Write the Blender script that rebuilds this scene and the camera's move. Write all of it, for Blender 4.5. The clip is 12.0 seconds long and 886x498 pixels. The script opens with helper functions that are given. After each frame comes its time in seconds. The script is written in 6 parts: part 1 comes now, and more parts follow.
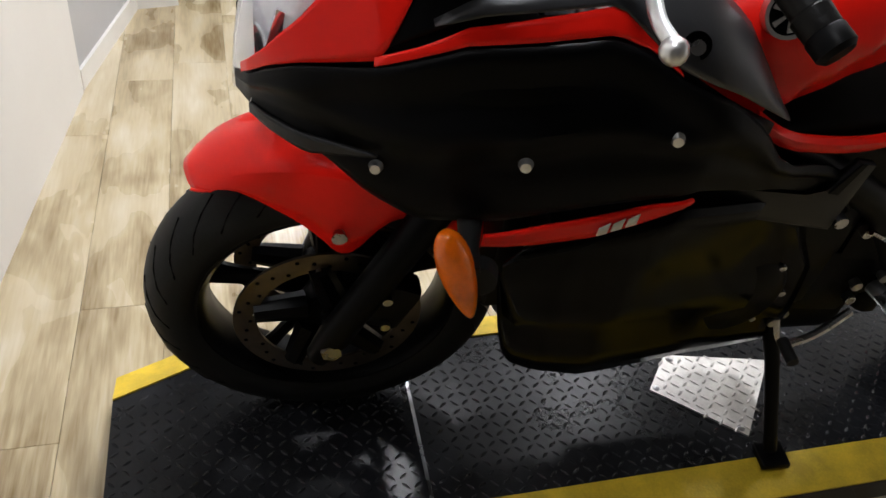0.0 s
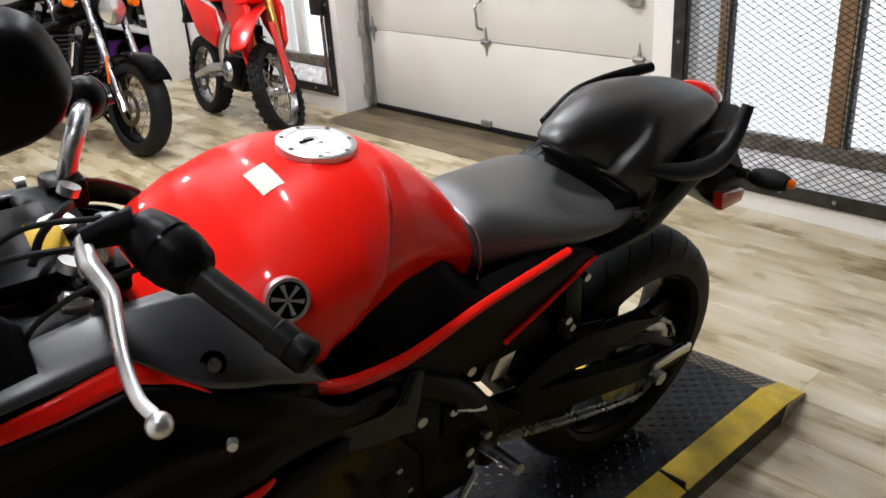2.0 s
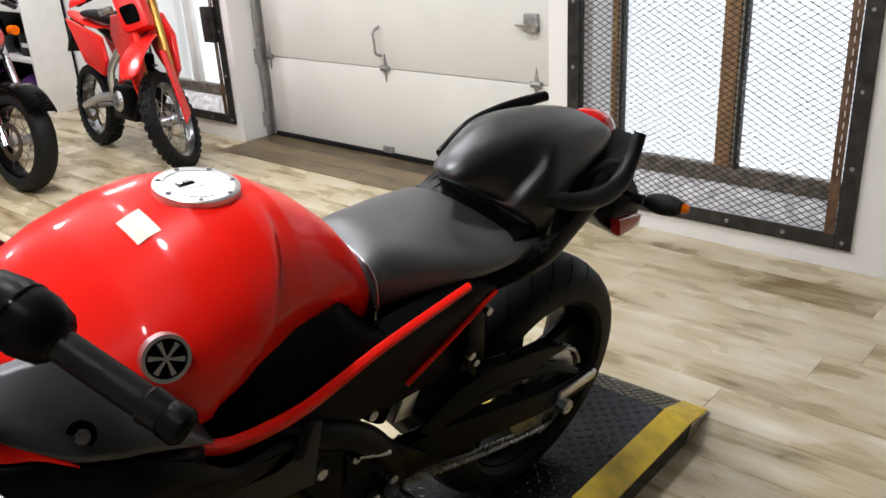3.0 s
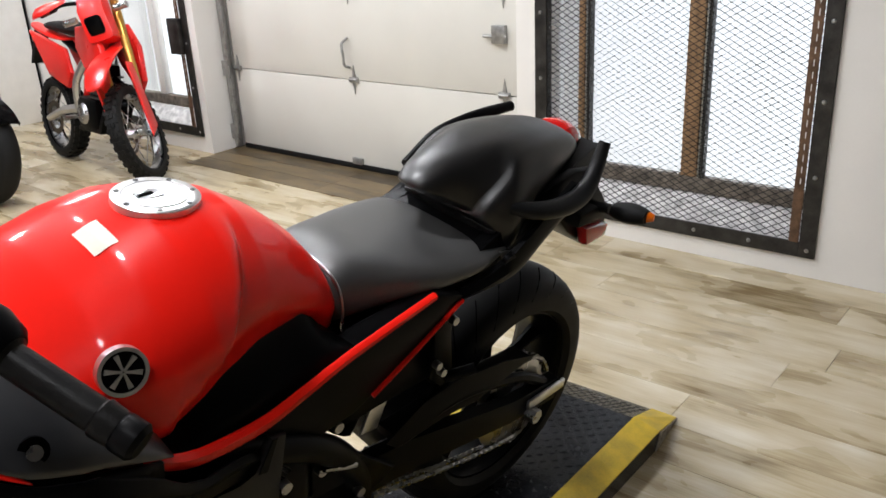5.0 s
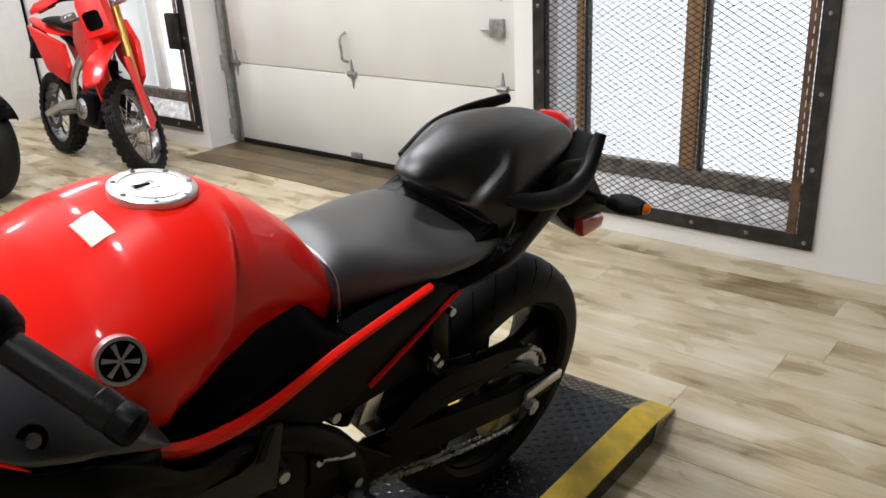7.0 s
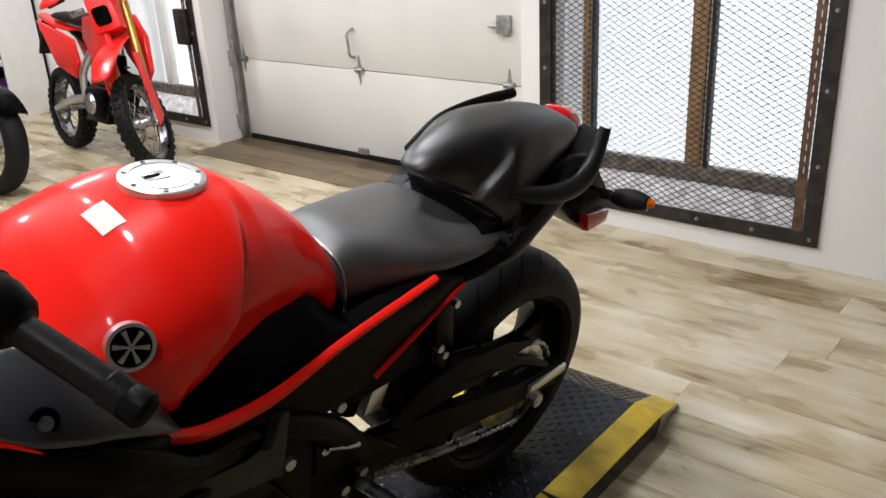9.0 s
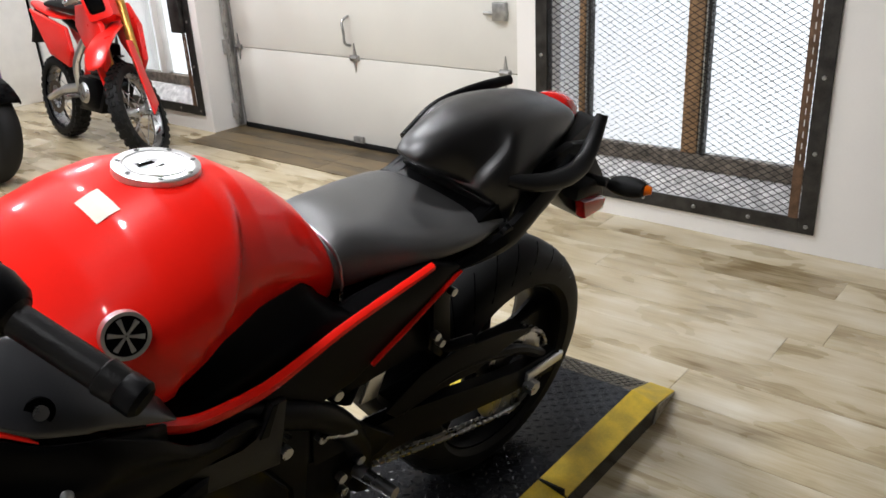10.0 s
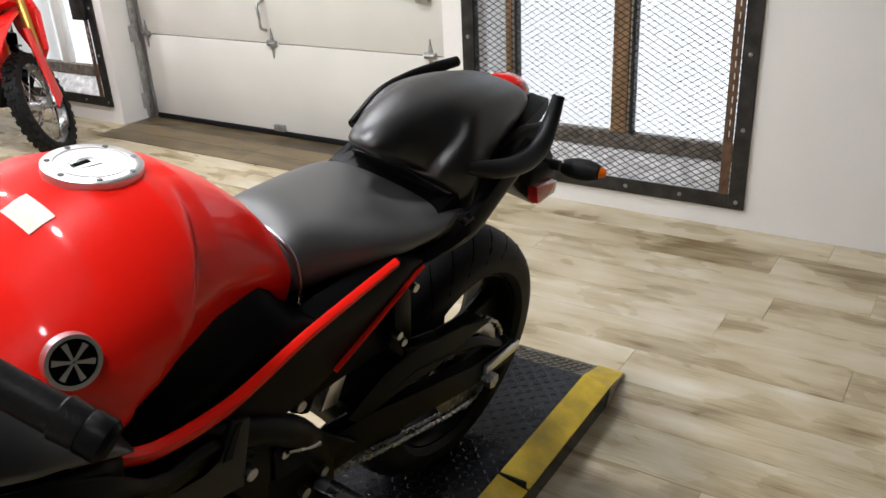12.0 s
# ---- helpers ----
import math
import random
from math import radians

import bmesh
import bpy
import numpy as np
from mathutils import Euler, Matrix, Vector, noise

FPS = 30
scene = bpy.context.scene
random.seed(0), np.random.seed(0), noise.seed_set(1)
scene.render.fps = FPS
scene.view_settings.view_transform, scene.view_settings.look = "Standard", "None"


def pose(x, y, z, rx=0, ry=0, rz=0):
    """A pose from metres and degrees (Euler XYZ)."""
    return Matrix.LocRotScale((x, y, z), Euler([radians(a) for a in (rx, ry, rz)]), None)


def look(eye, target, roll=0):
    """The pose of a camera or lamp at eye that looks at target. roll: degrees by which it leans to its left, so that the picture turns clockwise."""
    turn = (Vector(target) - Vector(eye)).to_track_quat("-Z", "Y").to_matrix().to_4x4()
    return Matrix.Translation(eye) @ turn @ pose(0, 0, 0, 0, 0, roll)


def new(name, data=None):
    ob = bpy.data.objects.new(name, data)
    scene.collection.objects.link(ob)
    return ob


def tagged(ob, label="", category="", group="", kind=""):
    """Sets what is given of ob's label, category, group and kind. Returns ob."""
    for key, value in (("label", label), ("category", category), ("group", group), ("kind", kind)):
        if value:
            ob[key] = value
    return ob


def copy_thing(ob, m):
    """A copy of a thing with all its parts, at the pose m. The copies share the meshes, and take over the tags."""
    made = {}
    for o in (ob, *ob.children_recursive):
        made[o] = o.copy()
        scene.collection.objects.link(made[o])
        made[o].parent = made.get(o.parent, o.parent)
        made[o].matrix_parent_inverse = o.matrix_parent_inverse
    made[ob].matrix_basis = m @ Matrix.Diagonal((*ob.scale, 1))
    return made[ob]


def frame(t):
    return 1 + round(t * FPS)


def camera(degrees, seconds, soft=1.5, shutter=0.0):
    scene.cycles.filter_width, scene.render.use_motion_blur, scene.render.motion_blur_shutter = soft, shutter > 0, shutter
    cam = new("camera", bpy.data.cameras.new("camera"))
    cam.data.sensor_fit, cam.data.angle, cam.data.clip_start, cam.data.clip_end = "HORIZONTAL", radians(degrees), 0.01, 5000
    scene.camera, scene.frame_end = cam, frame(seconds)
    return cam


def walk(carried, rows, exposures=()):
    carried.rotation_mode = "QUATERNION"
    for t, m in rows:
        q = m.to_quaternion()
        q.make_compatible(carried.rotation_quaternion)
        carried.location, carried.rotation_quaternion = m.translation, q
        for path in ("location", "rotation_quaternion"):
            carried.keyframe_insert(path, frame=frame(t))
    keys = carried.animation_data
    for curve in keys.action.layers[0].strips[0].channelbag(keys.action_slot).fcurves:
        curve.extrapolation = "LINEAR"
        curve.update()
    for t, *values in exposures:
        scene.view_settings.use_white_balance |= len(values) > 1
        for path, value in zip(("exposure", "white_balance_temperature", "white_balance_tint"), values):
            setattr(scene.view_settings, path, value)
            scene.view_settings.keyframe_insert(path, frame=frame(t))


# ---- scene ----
cam = camera(56.2, 12.0, 1.6)
PATH = [
    (0, (-0.131, -1.045, 1.218), (0.355, 0.522, 0.075), 5.6),
    (0.3, (-0.114, -1.049, 1.277), (0.435, 0.535, 0.186), 0.9),
    (0.5, (-0.109, -1.053, 1.292), (0.511, 0.523, 0.228), 1.6),
    (0.7, (-0.103, -1.061, 1.307), (0.549, 0.522, 0.273), 1.4),
    (1, (-0.08, -1.071, 1.346), (0.664, 0.528, 0.402), -0.4),
    (1.2, (-0.055, -1.081, 1.368), (0.812, 0.479, 0.465), -2.3),
    (1.5, (-0.026, -1.094, 1.381), (0.987, 0.4, 0.522), -3.1),
    (1.8, (-0.0, -1.1, 1.381), (1.142, 0.327, 0.569), -3.7),
    (2, (0.011, -1.104, 1.388), (1.216, 0.283, 0.595), -3.8),
    (2.5, (0.042, -1.1, 1.393), (1.351, 0.197, 0.614), -3.9),
    (3, (0.061, -1.083, 1.393), (1.434, 0.16, 0.638), -3.2),
    (5, (0.071, -1.089, 1.387), (1.496, 0.109, 0.655), -2.9),
    (5.5, (0.07, -1.095, 1.386), (1.489, 0.104, 0.646), -2.9),
    (6, (0.073, -1.087, 1.382), (1.487, 0.114, 0.636), -2.5),
    (6.5, (0.072, -1.09, 1.382), (1.484, 0.11, 0.628), -2.6),
    (7, (0.068, -1.099, 1.383), (1.489, 0.096, 0.64), -3.1),
    (9, (0.056, -1.111, 1.381), (1.466, 0.095, 0.632), -3.0),
    (9.5, (0.059, -1.108, 1.379), (1.469, 0.093, 0.623), -2.9),
    (10, (0.059, -1.107, 1.377), (1.466, 0.086, 0.603), -3.1),
    (10.5, (0.065, -1.095, 1.373), (1.48, 0.07, 0.573), -3.5),
    (11, (0.057, -1.064, 1.364), (1.489, 0.072, 0.552), -2.9),
    (11.5, (0.038, -1.028, 1.367), (1.523, 0.05, 0.573), -4.0),
    (12, (0.08, -0.999, 1.361), (1.591, 0.026, 0.544), -3.0),
]
walk(cam, [(t, look(eye, target, roll)) for t, eye, target, roll in PATH])

# ---- world and light ----
world = bpy.data.worlds.new("world")
scene.world = world
world.use_nodes = True
wn = world.node_tree.nodes
sky = wn.new("ShaderNodeTexSky")
sky.sky_type, sky.sun_disc = "NISHITA", False
sky.sun_elevation, sky.sun_rotation = radians(35), radians(80)
wn["Background"].inputs["Strength"].default_value = 0.12
world.node_tree.links.new(sky.outputs["Color"], wn["Background"].inputs["Color"])


# round ceiling lamps hang over the showroom beyond the motorcycle
LAMPS = [(0.6, 0.25), (0.75, 1.9), (2.1, 1.2), (2.2, 2.9), (0.6, 3.6), (2.2, 4.7), (0.3, 5.4), (-1.5, 1.9), (-1.8, 4.2), (-0.3, -0.9)]
POWER = {(0.6, 0.25): 36, (-0.3, -0.9): 14, (2.1, 1.2): 34, (2.2, 2.9): 27, (0.6, 3.6): 27, (0.75, 1.9): 34, (-1.5, 1.9): 24}
for lx, ly in LAMPS:
    d = bpy.data.lights.new("ceiling_lamp_light", "AREA")
    d.shape, d.size, d.energy, d.color = "DISK", 0.26, POWER.get((lx, ly), 42), (0.965, 0.975, 1.02)
    new("ceiling_lamp_light", d).matrix_world = pose(lx, ly, 2.92)


# ---- materials ----
def mat(name, colour, rough=0.5, metal=0.0, vary=0.12, scale=8.0, bump=0.0, fine=120.0, coat=0.0, per="", stretch=None, spec=0.5):
    m = bpy.data.materials.new(name)
    m.use_nodes = True
    nt = m.node_tree
    n, l = nt.nodes, nt.links
    b = n["Principled BSDF"]
    b.inputs["Metallic"].default_value = metal
    b.inputs["Coat Weight"].default_value = coat
    b.inputs["Coat Roughness"].default_value = 0.04
    b.inputs["Specular IOR Level"].default_value = spec
    tc = n.new("ShaderNodeTexCoord")
    src = tc.outputs["Object"]
    if stretch:
        mp = n.new("ShaderNodeMapping")
        mp.inputs["Scale"].default_value = stretch
        l.new(src, mp.inputs["Vector"])
        src = mp.outputs["Vector"]
    if per:
        info = n.new("ShaderNodeObjectInfo" if per == "object" else "ShaderNodeNewGeometry")
        rnd = info.outputs["Random" if per == "object" else "Random Per Island"]
        off = n.new("ShaderNodeVectorMath")
        off.operation = "MULTIPLY_ADD"
        off.inputs[1].default_value = (41, 67, 23)
        l.new(rnd, off.inputs[0])
        l.new(src, off.inputs[2])
        src = off.outputs[0]
    big = n.new("ShaderNodeTexNoise")
    big.inputs["Scale"].default_value, big.inputs["Detail"].default_value = scale, 5
    l.new(src, big.inputs["Vector"])
    small = n.new("ShaderNodeTexNoise")
    small.inputs["Scale"].default_value, small.inputs["Detail"].default_value = fine, 3
    l.new(src, small.inputs["Vector"])
    ramp = n.new("ShaderNodeValToRGB")
    ramp.color_ramp.elements[0].position, ramp.color_ramp.elements[1].position = 0.3, 0.7
    ramp.color_ramp.elements[0].color = tuple(c * (1 - vary) for c in colour) + (1,)
    ramp.color_ramp.elements[1].color = tuple(min(1, c * (1 + vary)) for c in colour) + (1,)
    add = n.new("ShaderNodeMath")
    add.operation = "MULTIPLY_ADD"
    add.inputs[1].default_value, add.inputs[2].default_value = 0.25, -0.125
    l.new(small.outputs["Fac"], add.inputs[0])
    mix = n.new("ShaderNodeMath")
    mix.operation = "ADD"
    l.new(big.outputs["Fac"], mix.inputs[0])
    l.new(add.outputs[0], mix.inputs[1])
    out = mix.outputs[0]
    if per:
        sh = n.new("ShaderNodeMath")
        sh.operation = "MULTIPLY_ADD"
        sh.inputs[1].default_value, sh.inputs[2].default_value = 0.34, -0.17
        l.new(rnd, sh.inputs[0])
        ad = n.new("ShaderNodeMath")
        l.new(out, ad.inputs[0])
        l.new(sh.outputs[0], ad.inputs[1])
        out = ad.outputs[0]
    l.new(out, ramp.inputs["Fac"])
    l.new(ramp.outputs["Color"], b.inputs["Base Color"])
    rr = n.new("ShaderNodeMapRange")
    rr.inputs["To Min"].default_value, rr.inputs["To Max"].default_value = max(0.02, rough * 0.75), min(1, rough * 1.25)
    l.new(big.outputs["Fac"], rr.inputs["Value"])
    l.new(rr.outputs["Result"], b.inputs["Roughness"])
    if bump:
        bp = n.new("ShaderNodeBump")
        bp.inputs["Strength"].default_value, bp.inputs["Distance"].default_value = bump, 0.002
        l.new(small.outputs["Fac"], bp.inputs["Height"])
        l.new(bp.outputs["Normal"], b.inputs["Normal"])
    return m


def plank_mat(name, per):
    """Pale worn oak: streaky grain, broad blotches, cooler and warmer boards."""
    m = bpy.data.materials.new(name)
    m.use_nodes = True
    n, l = m.node_tree.nodes, m.node_tree.links
    b = n["Principled BSDF"]
    tc = n.new("ShaderNodeTexCoord")
    info = n.new("ShaderNodeObjectInfo" if per == "object" else "ShaderNodeNewGeometry")
    rnd = info.outputs["Random" if per == "object" else "Random Per Island"]
    off = n.new("ShaderNodeVectorMath")
    off.operation = "MULTIPLY_ADD"
    off.inputs[1].default_value = (41, 67, 23)
    l.new(rnd, off.inputs[0])
    l.new(tc.outputs["Object"], off.inputs[2])

    def layer(stretch, scale, detail, warp=0.0):
        mp = n.new("ShaderNodeMapping")
        mp.inputs["Scale"].default_value = stretch
        l.new(off.outputs[0], mp.inputs["Vector"])
        t = n.new("ShaderNodeTexNoise")
        t.inputs["Scale"].default_value, t.inputs["Detail"].default_value, t.inputs["Distortion"].default_value = scale, detail, warp
        l.new(mp.outputs["Vector"], t.inputs["Vector"])
        return t.outputs["Fac"]

    def join(a, b_, wa, wb, add):
        q = n.new("ShaderNodeMath")
        q.operation = "MULTIPLY_ADD"
        l.new(a, q.inputs[0])
        q.inputs[1].default_value, q.inputs[2].default_value = wa, add
        r = n.new("ShaderNodeMath")
        r.operation = "MULTIPLY_ADD"
        l.new(b_, r.inputs[0])
        r.inputs[1].default_value = wb
        l.new(q.outputs[0], r.inputs[2])
        return r.outputs[0]

    streak, blotch, fine = layer((6.5, 1, 1), 2.2, 3, 0.3), layer((2.2, 1, 1), 2.7, 3, 0.3), layer((16, 1, 1), 9, 4)
    tone = join(join(streak, blotch, 0.52, 0.60, -0.12), join(fine, rnd, 0.22, 0.09, -0.125), 1.0, 1.0, 0.0)
    ramp = n.new("ShaderNodeValToRGB")
    els = ramp.color_ramp.elements
    els[0].position, els[1].position = 0.28, 0.70
    els[0].color, els[1].color = (0.19, 0.128, 0.055, 1), (0.66, 0.60, 0.475, 1)
    mid = els.new(0.47)
    mid.color = (0.48, 0.395, 0.245, 1)
    l.new(tone, ramp.inputs["Fac"])
    l.new(ramp.outputs["Color"], b.inputs["Base Color"])
    rr = n.new("ShaderNodeMapRange")
    rr.inputs["To Min"].default_value, rr.inputs["To Max"].default_value = 0.20, 0.36
    l.new(blotch, rr.inputs["Value"])
    l.new(rr.outputs["Result"], b.inputs["Roughness"])
    bp = n.new("ShaderNodeBump")
    bp.inputs["Strength"].default_value, bp.inputs["Distance"].default_value = 0.10, 0.0015
    l.new(fine, bp.inputs["Height"])
    l.new(bp.outputs["Normal"], b.inputs["Normal"])
    return m


def glow(name, colour, strength):
    m = bpy.data.materials.new(name)
    m.use_nodes = True
    b = m.node_tree.nodes["Principled BSDF"]
    b.inputs["Base Color"].default_value = (*colour, 1)
    b.inputs["Emission Color"].default_value = (*colour, 1)
    b.inputs["Emission Strength"].default_value = strength
    return m


def clear(name, colour, rough=0.02, ior=1.45):
    m = bpy.data.materials.new(name)
    m.use_nodes = True
    b = m.node_tree.nodes["Principled BSDF"]
    b.inputs["Base Color"].default_value = (*colour, 1)
    b.inputs["Roughness"].default_value = rough
    b.inputs["IOR"].default_value = ior
    b.inputs["Transmission Weight"].default_value = 1.0
    return m


RED = mat("red_paint", (0.84, 0.013, 0.007), 0.32, 0, 0.04, 3, 0, 200, 0.30, "", None, 0.08)
DIRT_RED = mat("red_plastic", (0.78, 0.012, 0.008), 0.3, 0, 0.06, 6, 0.02, 160, 0.3)
BLACK_GLOSS = mat("black_gloss_paint", (0.002, 0.002, 0.0022), 0.16, 0, 0.2, 4, 0, 150, 0.0, "", None, 0.06)
BLACK_SATIN = mat("black_satin_paint", (0.0025, 0.0025, 0.0028), 0.36, 0, 0.25, 12, 0.05, 260, 0, "", None, 0.07)
TRIM_GREY = mat("dark_trim_plastic", (0.007, 0.0072, 0.0076), 0.42, 0, 0.2, 10, 0.12, 420, 0, "", None, 0.3)
CHARCOAL = mat("charcoal_plastic", (0.018, 0.0187, 0.0215), 0.36, 0, 0.15, 10, 0.06, 420, 0, "", None, 0.8)
RUBBER = mat("rubber", (0.007, 0.007, 0.007), 0.6, 0, 0.3, 14, 0.15, 180, 0, "", None, 0.2)
GRIP = mat("grip_rubber", (0.005, 0.0046, 0.0042), 0.4, 0, 0.3, 20, 0.25, 240, 0, "", None, 0.15)
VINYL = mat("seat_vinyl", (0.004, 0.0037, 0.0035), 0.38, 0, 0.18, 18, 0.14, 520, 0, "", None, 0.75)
# pillion vinyl again, its broad lamp sheen put into a paler base colour
SHEEN_VINYL = mat("sheen_seat_vinyl", (0.052, 0.0515, 0.0505), 0.42, 0, 0.2, 14, 0.2, 480, 0, "", None, 1.0)
SILVER = mat("silver_alloy", (0.68, 0.68, 0.68), 0.3, 0.9, 0.1, 15, 0.03, 180)
STEEL = mat("steel", (0.42, 0.42, 0.43), 0.28, 1.0, 0.15, 20, 0.05, 160)
CHROME = mat("chrome", (0.75, 0.75, 0.77), 0.09, 1.0, 0.05, 10)
GOLD = mat("gold_anodised", (0.45, 0.25, 0.06), 0.3, 0.9, 0.12, 14)
BRONZE = mat("brake_disc_steel", (0.16, 0.13, 0.10), 0.34, 1.0, 0.2, 20)
WHITE = mat("white_plastic", (0.78, 0.76, 0.72), 0.45, 0, 0.04, 10)
CREAM = mat("cream_sticker", (0.75, 0.68, 0.55), 0.5, 0, 0.06, 30)
YELLOWCARD = mat("yellow_card", (0.74, 0.46, 0.02), 0.55, 0, 0.06, 30)
TAIL_RED = mat("red_lens", (0.55, 0.012, 0.01), 0.12, 0, 0.06, 30, 0, 200, 0.8)
AMBER = mat("amber_lens", (0.82, 0.15, 0.004), 0.14, 0, 0.2, 25, 0.1, 160, 0.1, "", None, 0.4)
SMOKE = clear("smoked_screen", (0.92, 0.925, 0.935))
LENS = clear("clear_lens", (0.97, 0.97, 0.98))
LENS.node_tree.nodes["Principled BSDF"].inputs["Transmission Weight"].default_value = 0.6
GLASS = clear("window_glass", (0.97, 0.99, 0.98))
LAMPSHELL = mat("pale_lamp_housing", (0.86, 0.86, 0.87), 0.3, 0.0, 0.06, 30)
MESH = mat("weathered_mesh_iron", (0.035, 0.034, 0.034), 0.75, 0.0, 0.4, 18, 0.1, 160, 0, "", None, 0.08)
REFLECTOR = mat("headlight_reflector", (0.8, 0.8, 0.82), 0.18, 0.9, 0.1, 30)
TREAD = mat("black_tread_plate", (0.009, 0.0095, 0.011), 0.25, 0.0, 0.4, 9, 0.12, 180, 0, "", None, 0.19)
TREAD_ALU = mat("bare_aluminium_plate", (0.62, 0.60, 0.57), 0.35, 0.9, 0.2, 14, 0.08, 180)
YELLOW = mat("yellow_edge_paint", (0.62, 0.43, 0.025), 0.45, 0, 0.28, 16, 0.25, 220)
GRIT = mat("worn_grey_edge", (0.32, 0.285, 0.235), 0.75, 0, 0.6, 60, 0.6, 380)
WALL = mat("white_wall_paint", (0.78, 0.76, 0.73), 0.55, 0, 0.03, 2.5, 0.06, 140)
SHADED_PANEL = mat("shaded_white_panel", (0.46, 0.46, 0.47), 0.6, 0, 0.08, 3, 0.06, 140)
CEIL = mat("dark_ceiling", (0.05, 0.048, 0.045), 0.8, 0, 0.1, 3, 0.1, 90)
DIM_WALL = mat("dim_room_wall", (0.06, 0.058, 0.055), 0.7, 0, 0.1, 3, 0.06, 140)
DOOR = mat("cream_door_steel", (0.66, 0.645, 0.595), 0.45, 0, 0.04, 2, 0.05, 200)
GALV = mat("galvanised_steel", (0.36, 0.36, 0.35), 0.45, 0.8, 0.25, 30, 0.1, 200)
IRON = mat("dark_flat_iron", (0.035, 0.033, 0.031), 0.42, 0.5, 0.5, 18, 0.15, 160)
RUST = mat("rusty_iron", (0.13, 0.075, 0.045), 0.6, 0.3, 0.5, 20, 0.2, 160)
WOODFRAME = mat("brown_window_wood", (0.34, 0.20, 0.10), 0.55, 0, 0.3, 6, 0.1, 80, 0, "", (8, 8, 1))
DEBRIS = mat("weathered_grey_brown_wood", (0.16, 0.135, 0.11), 0.8, 0, 0.6, 26, 0.4, 120)
SILL = mat("grey_stone_sill", (0.72, 0.715, 0.70), 0.7, 0, 0.35, 22, 0.3, 150)
PLANK = plank_mat("oak_plank", "object")
PLANK_FAR = plank_mat("oak_plank_far", "island")
GAP = mat("plank_joint", (0.34, 0.28, 0.18), 0.8, 0, 0.2, 10)
STAIN = mat("dirty_oak", (0.115, 0.082, 0.042), 0.4, 0, 0.55, 5, 0.15, 60, 0, "object", (4, 1, 1))
OUTSIDE = glow("bright_overcast_outside", (0.92, 0.945, 1.0), 1.18)
LAMP = glow("lamp_diffuser", (1, 0.97, 0.92), 4.0)
ORANGE = mat("orange_plastic", (0.75, 0.16, 0.01), 0.35, 0, 0.05, 8, 0, 100, 0.3)
BLUE = mat("blue_plastic", (0.03, 0.05, 0.3), 0.4, 0, 0.1, 8)
PURPLE = mat("purple_plastic", (0.12, 0.02, 0.22), 0.4, 0, 0.1, 8)
GREENCABLE = mat("green_cable", (0.35, 0.5, 0.05), 0.5)
BEIGE = mat("beige_cover_plate", (0.6, 0.55, 0.42), 0.5)


# ---- mesh helpers ----
def link(name, bm, material, parent=None, label="", smooth=False):
    me = bpy.data.meshes.new(name)
    bmesh.ops.recalc_face_normals(bm, faces=bm.faces)
    bm.to_mesh(me)
    bm.free()
    me.materials.append(material)
    if smooth:
        me.polygons.foreach_set("use_smooth", [True] * len(me.polygons))
        me.set_sharp_from_angle(angle=radians(40))
    ob = new(name, me)
    if parent is not None:
        ob.parent = parent
    if label:
        ob["label"] = label
    return ob


def part(name, bm, material, parent, label="", smooth=True):
    return link(name, bm, material, parent, label, smooth)


def empty(name, m, label, category, group="", kind=""):
    e = new(name)
    e.empty_display_size = 0.1
    e.matrix_world = m
    return tagged(e, label, category, group, kind)


def box(x0, x1, y0, y1, z0, z1, bevel=0.0, bm=None):
    bm = bm or bmesh.new()
    v = [bm.verts.new(p) for p in ((x0, y0, z0), (x1, y0, z0), (x1, y1, z0), (x0, y1, z0), (x0, y0, z1), (x1, y0, z1), (x1, y1, z1), (x0, y1, z1))]
    fs = [bm.faces.new([v[i] for i in f]) for f in ((0, 3, 2, 1), (4, 5, 6, 7), (0, 1, 5, 4), (1, 2, 6, 5), (2, 3, 7, 6), (3, 0, 4, 7))]
    if bevel:
        es = list({e for f in fs for e in f.edges})
        bmesh.ops.bevel(bm, geom=es, offset=bevel, segments=2, profile=0.5, affect="EDGES")
    return bm


def frames_along(pts):
    pts = [Vector(p) for p in pts]
    out, up = [], None
    for i, p in enumerate(pts):
        d = (pts[min(i + 1, len(pts) - 1)] - pts[max(i - 1, 0)]).normalized()
        if up is None:
            up = d.orthogonal().normalized()
        up = (up - d * up.dot(d)).normalized()
        out.append((p, d, up, d.cross(up)))
    return out


def smooth_path(pts, n=6):
    """Points along a smooth line through pts."""
    p = [Vector(q) for q in pts]
    p = [2 * p[0] - p[1]] + p + [2 * p[-1] - p[-2]]
    out = []
    for i in range(1, len(p) - 2):
        for k in range(n):
            t = k / n
            out.append(0.5 * (2 * p[i] + (p[i + 1] - p[i - 1]) * t + (2 * p[i - 1] - 5 * p[i] + 4 * p[i + 1] - p[i + 2]) * t * t
                              + (3 * p[i] - p[i - 1] - 3 * p[i + 1] + p[i + 2]) * t ** 3))
    return out + [p[-2]]


